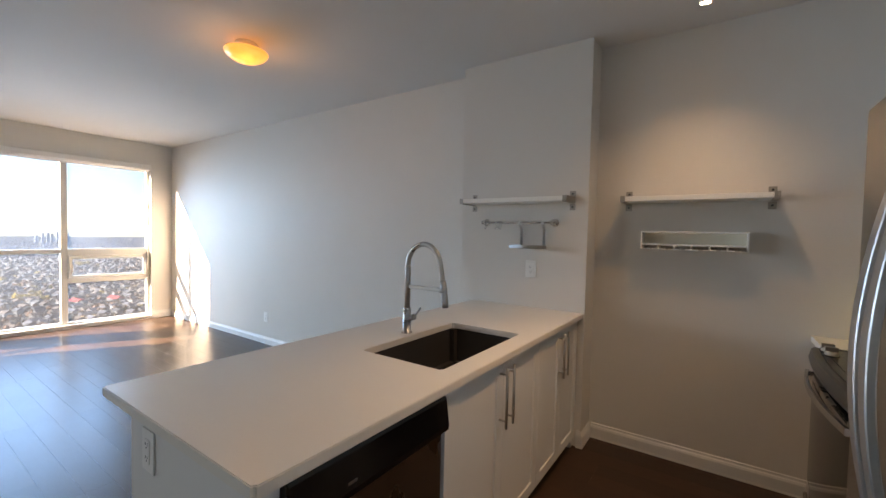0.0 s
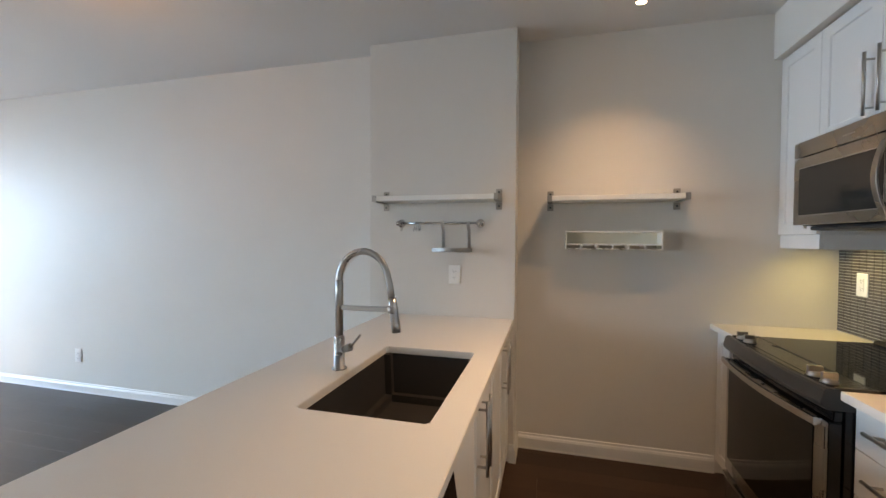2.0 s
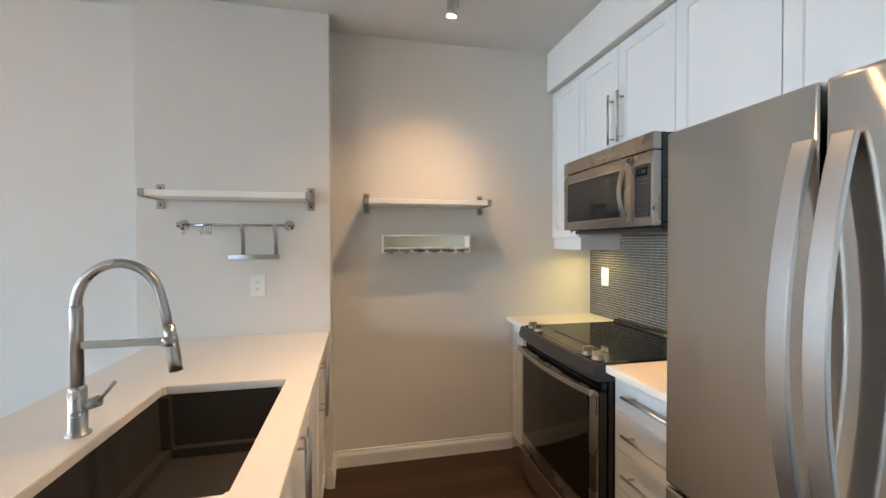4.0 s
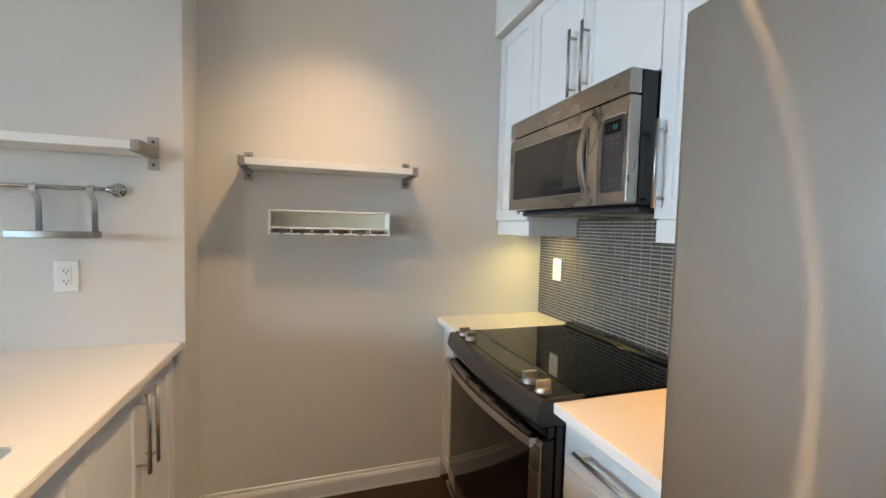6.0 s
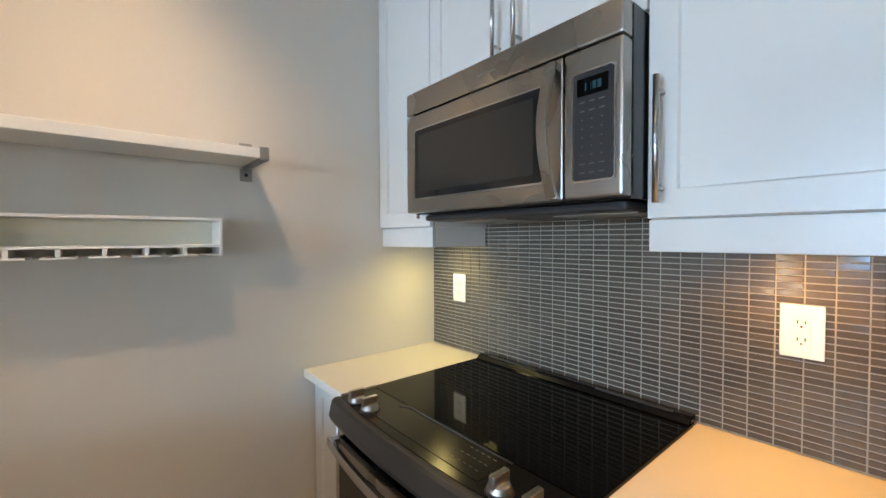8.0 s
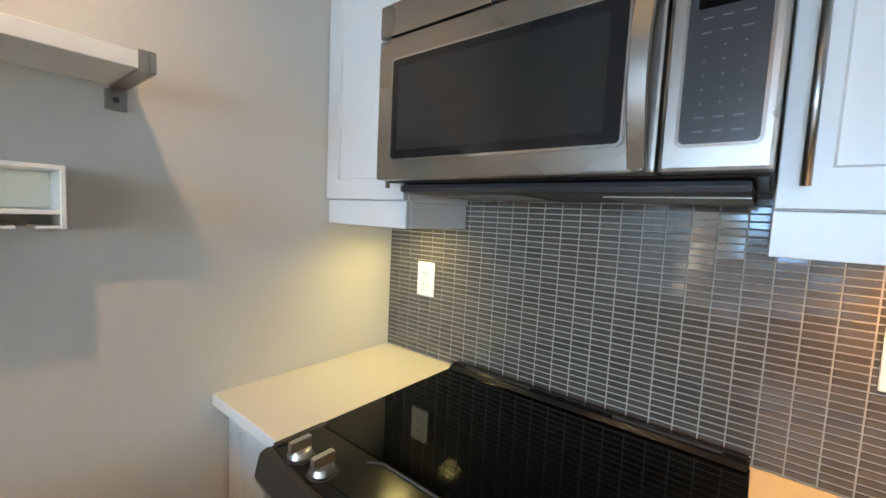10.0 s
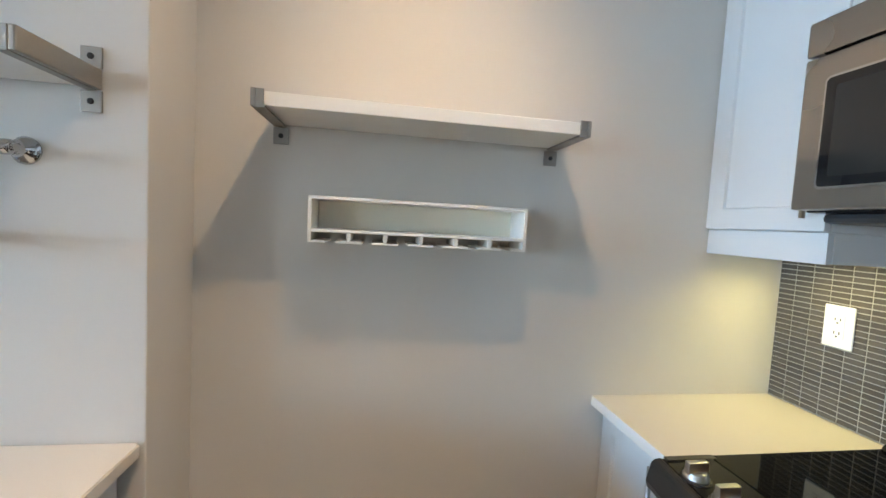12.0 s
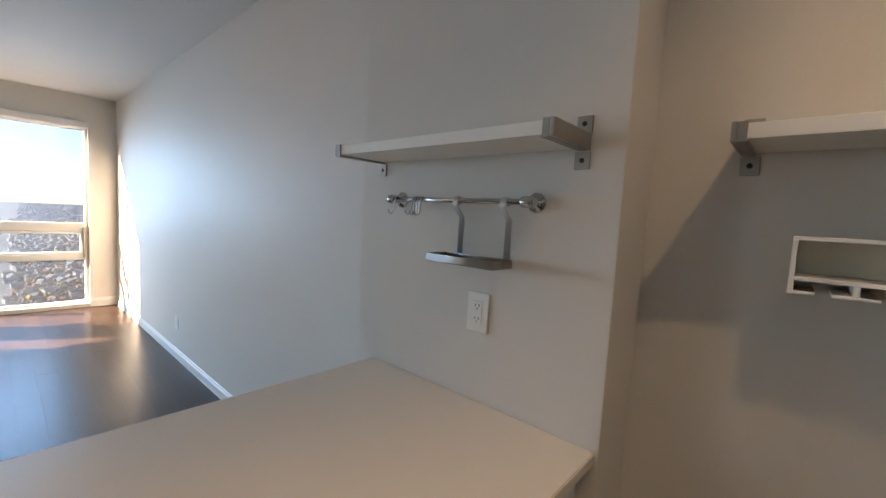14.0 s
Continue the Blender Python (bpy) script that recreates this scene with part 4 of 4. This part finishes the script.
part("grille", box((3.0, GY0 + 0.01, DOWN), (3.04, GY1 - 0.01, 0.055), 0.002), BLACK, fr)
for y in (GY0 + 0.06, GY1 - 0.06):
    part("hinge_cover", box((2.97, y - 0.04, GZ - 0.011), (3.1, y + 0.04, GZ + 0.012), 0.006), CHARCOAL, fr)

# ---- lamps ----
dome = thing("ceiling_dome_light", (-0.08, 3.905, TOP), "amber alabaster glass bowl ceiling light, lit", "ceiling light")
DC = (-0.08, 3.905, TOP)
part("pan", lathe([(0.07, -0.0005), (0.072, -0.012), (0.05, -0.02), (0.045, -0.056), (0.0, -0.056)], DC, 40), TRIM, dome, "white ceiling pan")
bowl = part("bowl", lathe([(0.137, -0.057), (0.14, -0.061), (0.137, -0.069), (0.124, -0.087), (0.1, -0.105), (0.07, -0.119), (0.035, -0.127), (0.0, -0.129)], DC, 48), BOWL, dome, "glowing amber glass bowl")
for k in range(3):
    a = 0.5 + k * 2 * math.pi / 3
    part("clip", lathe([(0.006, 0), (0.009, -0.006), (0.006, -0.014), (0.002, -0.018)], (DC[0] + 0.132 * math.cos(a), DC[1] + 0.132 * math.sin(a), TOP - 0.053), 12), NICKEL, dome)
lamp("dome_lamp", "POINT", (-0.08, 3.905, TOP - 0.3), (0, 0, 0), 0.2, AMBER, 0.12)

track = thing("track_light", (2.54, 4.0, TOP), "satin metal ceiling track light with small spot heads", "ceiling light")
part("track_bar", box((2.53, 3.6, TOP - 0.022), (2.56, 4.75, TOP - 0.0005), 0.003), NICKEL, track)
# second head set by its fridge streak; third is unseen, added for light
for hy, target, watts, cone in ((4.65, (2.46, 5.12, 0.5), 1.2, 108), (4.15, (2.2, 4.2, 0.0), 2.6, 84), (3.73, (2.2, 3.4, 0.0), 2.6, 84)):
    p = Vector((2.54, hy, TOP - 0.115))
    w = (Vector(target) - p).normalized()
    stem = part("stem", sweep([(2.545, hy, TOP - 0.022), (2.545, hy, TOP - 0.062)], 0.008, 12), NICKEL, track)
    hb = bmesh.new()
    sweep([p - w * 0.05, p - w * 0.045, p - w * 0.005, p + w * 0.03, p + w * 0.042], 0.02, 20, hb, radii=[0.012, 0.019, 0.021, 0.026, 0.026])
    head = part("spot_head", hb, NICKEL, track, "turned metal spot head")
    part("yoke", sweep([(2.545 - 0.026, hy, p.z), (2.545 - 0.026, hy, TOP - 0.07), (2.545, hy, TOP - 0.06), (2.545 + 0.026, hy, TOP - 0.07), (2.545 + 0.026, hy, p.z)], 0.0035, 8), NICKEL, track)
    part("lens", sweep([p + w * 0.0425, p + w * 0.045], 0.022, 20), LENS, head, "lit lamp face")
    lamp("spot_lamp", "SPOT", p + w * 0.055, target, watts, WARM, 0.008 if cone > 100 else 0.007, cone, 1.0)

# ---- outdoors, far below ----
GROUNDZ = -110.0
GRASS = material("far_ground", (0.08, 0.082, 0.09), 0.9, grain=0.5, scale=0.06, wear=0.8, stain=0.012)
solid("ground", box((-6000, -6000, GROUNDZ - 1), (-12, 6000, GROUNDZ)), GRASS, "suburban ground reaching to the horizon", "ground", "structure", at=(-3000, 0, GROUNDZ - 1))
rnd = random.Random(4)
ROOFS = [material("roof_grey", (0.09, 0.088, 0.105), 0.8, wear=0.4, piece=0.7), material("roof_brown", (0.12, 0.085, 0.075), 0.8, wear=0.4, piece=0.6), material("roof_red", (0.3, 0.03, 0.03), 0.7, wear=0.2)]
SIDING = material("house_siding", (0.21, 0.205, 0.21), 0.7, wear=0.3, piece=1.3)
DARKWIN = material("house_windows", (0.05, 0.06, 0.075), 0.2)


def house(x, y, rot, w, l, h, bms):
    m = Matrix.Translation((x, y, GROUNDZ)) @ Matrix.Rotation(rot, 4, "Z")
    wall, top_, glass = bms
    one = box((-w / 2, -l / 2, 0), (w / 2, l / 2, h))
    bmesh.ops.transform(one, matrix=m, verts=one.verts)
    merged(one, wall)
    e = 0.5
    one = prism([(-w / 2 - e, h - 0.15), (w / 2 + e, h - 0.15), (w / 2 + e, h + 0.15), (0.3, h + 0.32 * w), (-0.3, h + 0.32 * w), (-w / 2 - e, h + 0.15)], 1, -l / 2 - e, l / 2 + e)
    bmesh.ops.transform(one, matrix=m, verts=one.verts)
    merged(one, top_)
    for sx in ((-1, 1) if x > -900 else ()):
        for k in (-0.28, 0.0, 0.28):
            one = box((sx * w / 2 - 0.1, l * k - 0.8, h * 0.55), (sx * w / 2 + 0.1, l * k + 0.8, h * 0.8))
            bmesh.ops.transform(one, matrix=m, verts=one.verts)
            merged(one, glass)


def houses(name, spots, roof, label):
    vs, fs = ([], [], []), ([], [], [])
    for x, y, rot, w, l, h in spots:
        b3 = (bmesh.new(), bmesh.new(), bmesh.new())
        house(x, y, rot, w, l, h, b3)
        for k, b in enumerate(b3):
            b.verts.index_update()
            off = len(vs[k])
            vs[k].extend([tuple(v.co) for v in b.verts])
            fs[k].extend([tuple(v.index + off for v in f.verts) for f in b.faces])
            b.free()
    town = tagged(new(name), label, "houses", kind="stuff")
    town.location = (0, 0, GROUNDZ)
    for k, (nm, mt) in enumerate((("walls", SIDING), ("roofs", roof), ("windows", DARKWIN))):
        me = bpy.data.meshes.new(nm)
        me.from_pydata([(a, b, c - GROUNDZ) for a, b, c in vs[k]], [], fs[k])
        me.materials.append(mt)
        ob = new(nm, me)
        ob.parent = town


spots = ([], [], [])
gx = -480.0
row = 0
while gx > -2300:
    gy = -0.02 * gx + 20 * rnd.random()
    wide = 0.38 * -gx + 20
    while gy < wide:
        if rnd.random() < 0.8:
            k = 0 if rnd.random() < 0.6 else 1
            spots[k].append((gx + rnd.uniform(-5, 5), gy, rnd.choice((0.25, 0.25 + math.pi / 2)) + rnd.uniform(-0.1, 0.1), rnd.uniform(7, 9), rnd.uniform(8, 12), rnd.uniform(4, 6)))
        gy += rnd.uniform(12, 20)
    gx -= 19 if row % 2 else 31
    row += 1
for x, y in ((-748, 178), (-740, 220)):
    spots[2].append((x, y, 1.8, 12, 22, 6))
houses("grey_roofed_houses", spots[0], ROOFS[0], "suburban houses with grey shingle roofs far below")
houses("brown_roofed_houses", spots[1], ROOFS[1], "suburban houses with brown roofs far below")
houses("red_roofed_houses", spots[2], ROOFS[2], "long low houses with red roofs far below")


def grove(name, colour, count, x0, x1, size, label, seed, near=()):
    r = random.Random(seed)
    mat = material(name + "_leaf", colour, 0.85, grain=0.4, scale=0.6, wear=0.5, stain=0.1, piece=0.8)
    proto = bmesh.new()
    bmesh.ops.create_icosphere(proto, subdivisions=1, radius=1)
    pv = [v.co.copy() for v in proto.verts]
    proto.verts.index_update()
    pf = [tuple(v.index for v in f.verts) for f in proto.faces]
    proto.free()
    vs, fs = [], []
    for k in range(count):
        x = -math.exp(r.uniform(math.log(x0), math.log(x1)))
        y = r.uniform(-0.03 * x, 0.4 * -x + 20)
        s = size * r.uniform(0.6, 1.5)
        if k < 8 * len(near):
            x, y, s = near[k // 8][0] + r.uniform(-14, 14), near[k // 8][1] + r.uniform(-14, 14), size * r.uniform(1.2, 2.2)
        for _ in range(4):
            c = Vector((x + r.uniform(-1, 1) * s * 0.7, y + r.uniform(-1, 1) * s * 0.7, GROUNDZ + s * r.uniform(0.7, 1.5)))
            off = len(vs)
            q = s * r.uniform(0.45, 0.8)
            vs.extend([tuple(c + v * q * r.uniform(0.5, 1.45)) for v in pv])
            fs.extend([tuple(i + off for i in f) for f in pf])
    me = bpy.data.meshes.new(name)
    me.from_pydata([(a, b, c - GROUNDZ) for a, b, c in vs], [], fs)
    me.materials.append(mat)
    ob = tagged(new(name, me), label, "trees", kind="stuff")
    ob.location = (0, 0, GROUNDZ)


grove("autumn_trees", (0.15, 0.065, 0.035), 1100, 500, 2400, 2.8, "rust and orange autumn tree crowns among houses", 1)
grove("golden_trees", (0.3, 0.18, 0.02), 110, 520, 1750, 3.4, "golden yellow autumn tree crowns", 2, ((-1490, 364), (-1145, 151), (-836, 142)))
grove("bare_trees", (0.075, 0.066, 0.062), 1900, 500, 2600, 2.8, "brown half-bare trees among houses", 3)
# the far haze is painted into this blue-grey crown colour
grove("distant_woods", (0.11, 0.15, 0.23), 3200, 2300, 5800, 4.0, "distant woods below the horizon, blue-grey haze put in their colour", 5)
rb = bmesh.new()
r5 = random.Random(9)
for k in range(7):
    y = 640 + k * 24 + r5.uniform(-8, 8)
    box((-3600, y, GROUNDZ), (-3580, y + r5.uniform(10, 18), GROUNDZ + r5.uniform(45, 88)), 0, rb)
# tower colour is paled and blued to imitate horizon haze
solid("distant_towers", rb, material("hazed_concrete", (0.3, 0.34, 0.42), 0.8), "cluster of far towers on the horizon, haze put in their colour", "buildings", "stuff", at=(-3590, 550, GROUNDZ))
# pale sheet added on the ground to imitate low white haze
solid("parking_strip", box((-475, -60, GROUNDZ + 0.01), (-340, 290, GROUNDZ + 0.05)), material("pale_ground", (0.3, 0.3, 0.3), 0.8, grain=0.3, scale=0.2, wear=0.3, stain=0.05), "pale strip below the tower, put in for white haze", "pavement", "structure", at=(-400, 60, GROUNDZ))

# ---- mosaic backsplash ----
back = solid("backsplash", box((EAST - 0.0055, 3.64, DECK - 0.01), (EAST - 0.0005, ALCOVE - 0.0005, 1.475)), GROUT, "grout bed of the stacked mosaic backsplash", "backsplash", "structure", at=(EAST, 4.5, DECK))
TW, TH, GAP = 0.05, 0.0158, 0.0028


def tile_verts(y, z, jit):
    x0, x1 = EAST - 0.0055, EAST - 0.0076 - jit
    a, b, c, d_ = y + GAP / 2, y + TW - GAP / 2, z + GAP / 2, z + TH - GAP / 2
    i = 0.0009
    v = [(x0, a, c), (x0, b, c), (x0, b, d_), (x0, a, d_), (x1, a + i, c + i), (x1, b - i, c + i), (x1, b - i, d_ - i), (x1, a + i, d_ - i)]
    f = [(4, 7, 6, 5), (0, 4, 5, 1), (1, 5, 6, 2), (2, 6, 7, 3), (3, 7, 4, 0)]
    return v, f


v, f = tile_verts(0, 0, 0)
tile_mesh = bpy.data.meshes.new("tile")
tile_mesh.from_pydata([(x - EAST, y, z) for x, y, z in v], [], f)
tile_mesh.materials.append(TILE)
r7 = random.Random(21)
vs, fs = [], []
cols = int((ALCOVE - 0.001 - 3.64) / TW)
rows_n = int((1.472 - DECK) / TH)
for i in range(cols):
    y = ALCOVE - 0.001 - TW * (i + 1)
    for j in range(rows_n):
        z = DECK + 0.001 + TH * j
        if 4.13 < y < 4.56:
            ob = new("tile", tile_mesh)
            ob.parent = back
            ob.location = Vector((EAST, y, z)) - back.location
            ob.rotation_euler = (0, r7.uniform(-0.02, 0.02), r7.uniform(-0.008, 0.008))
        else:
            v, f = tile_verts(y, z, r7.uniform(-0.0003, 0.0004))
            off = len(vs)
            tw = r7.uniform(-0.0003, 0.0003)
            tz = r7.uniform(-0.00012, 0.00012)
            v = v[:4] + [(x + (tw if n in (0, 3) else -tw) + (tz if n < 2 else -tz), yy, zz) for n, (x, yy, zz) in enumerate(v[4:])]
            vs.extend([(a - EAST, b - 4.5, c - DECK) for a, b, c in v])
            fs.extend([tuple(q + off for q in t_) for t_ in f])
me = bpy.data.meshes.new("tile_field")
me.from_pydata(vs, [], fs)
me.materials.append(TILE)
tf = new("tile_field", me)
tf.parent = back
tagged(tf, "dark glossy stacked mosaic tiles", kind="stuff")

# ---- floor planks ----
PW = 0.127
floor = bpy.data.objects["floor"]
plank_meshes = {}


def plank_mesh(long):
    key = round(long, 3)
    if key not in plank_meshes:
        bm = box((0.0001, 0.0001, -0.012), (long - 0.0001, PW - 0.0001, 0.0), 0.0004, seg=1)
        plank_meshes[key] = mesh_of("plank", bm, WOOD)
    return plank_meshes[key]


r8 = random.Random(3)
far_planks = bmesh.new()
y = SOUTH
while y < ALCOVE - 0.01:
    x = WEST - 0.1
    long = r8.choice((0.4, 0.7, 1.0, 1.3))
    while x < EAST:
        lay = DOWN - r8.uniform(0.0, 0.0004)
        if y > 0.4:
            ob = new("plank", plank_mesh(min(long, EAST + 0.05 - x)))
            ob.parent = floor
            ob.location = Vector((x, y, lay)) - floor.location
        else:
            box((x + 0.0001, y + 0.0001, lay - 0.012), (min(x + long, EAST + 0.05) - 0.0001, y + PW - 0.0001, lay), 0, far_planks)
        x += long
        long = r8.choice((1.2, 1.5, 1.8))
    y += PW
pf_ = part("plank_field", far_planks, WOOD, floor, "dark wood planks")
tagged(pf_, "dark wood planks", kind="stuff")
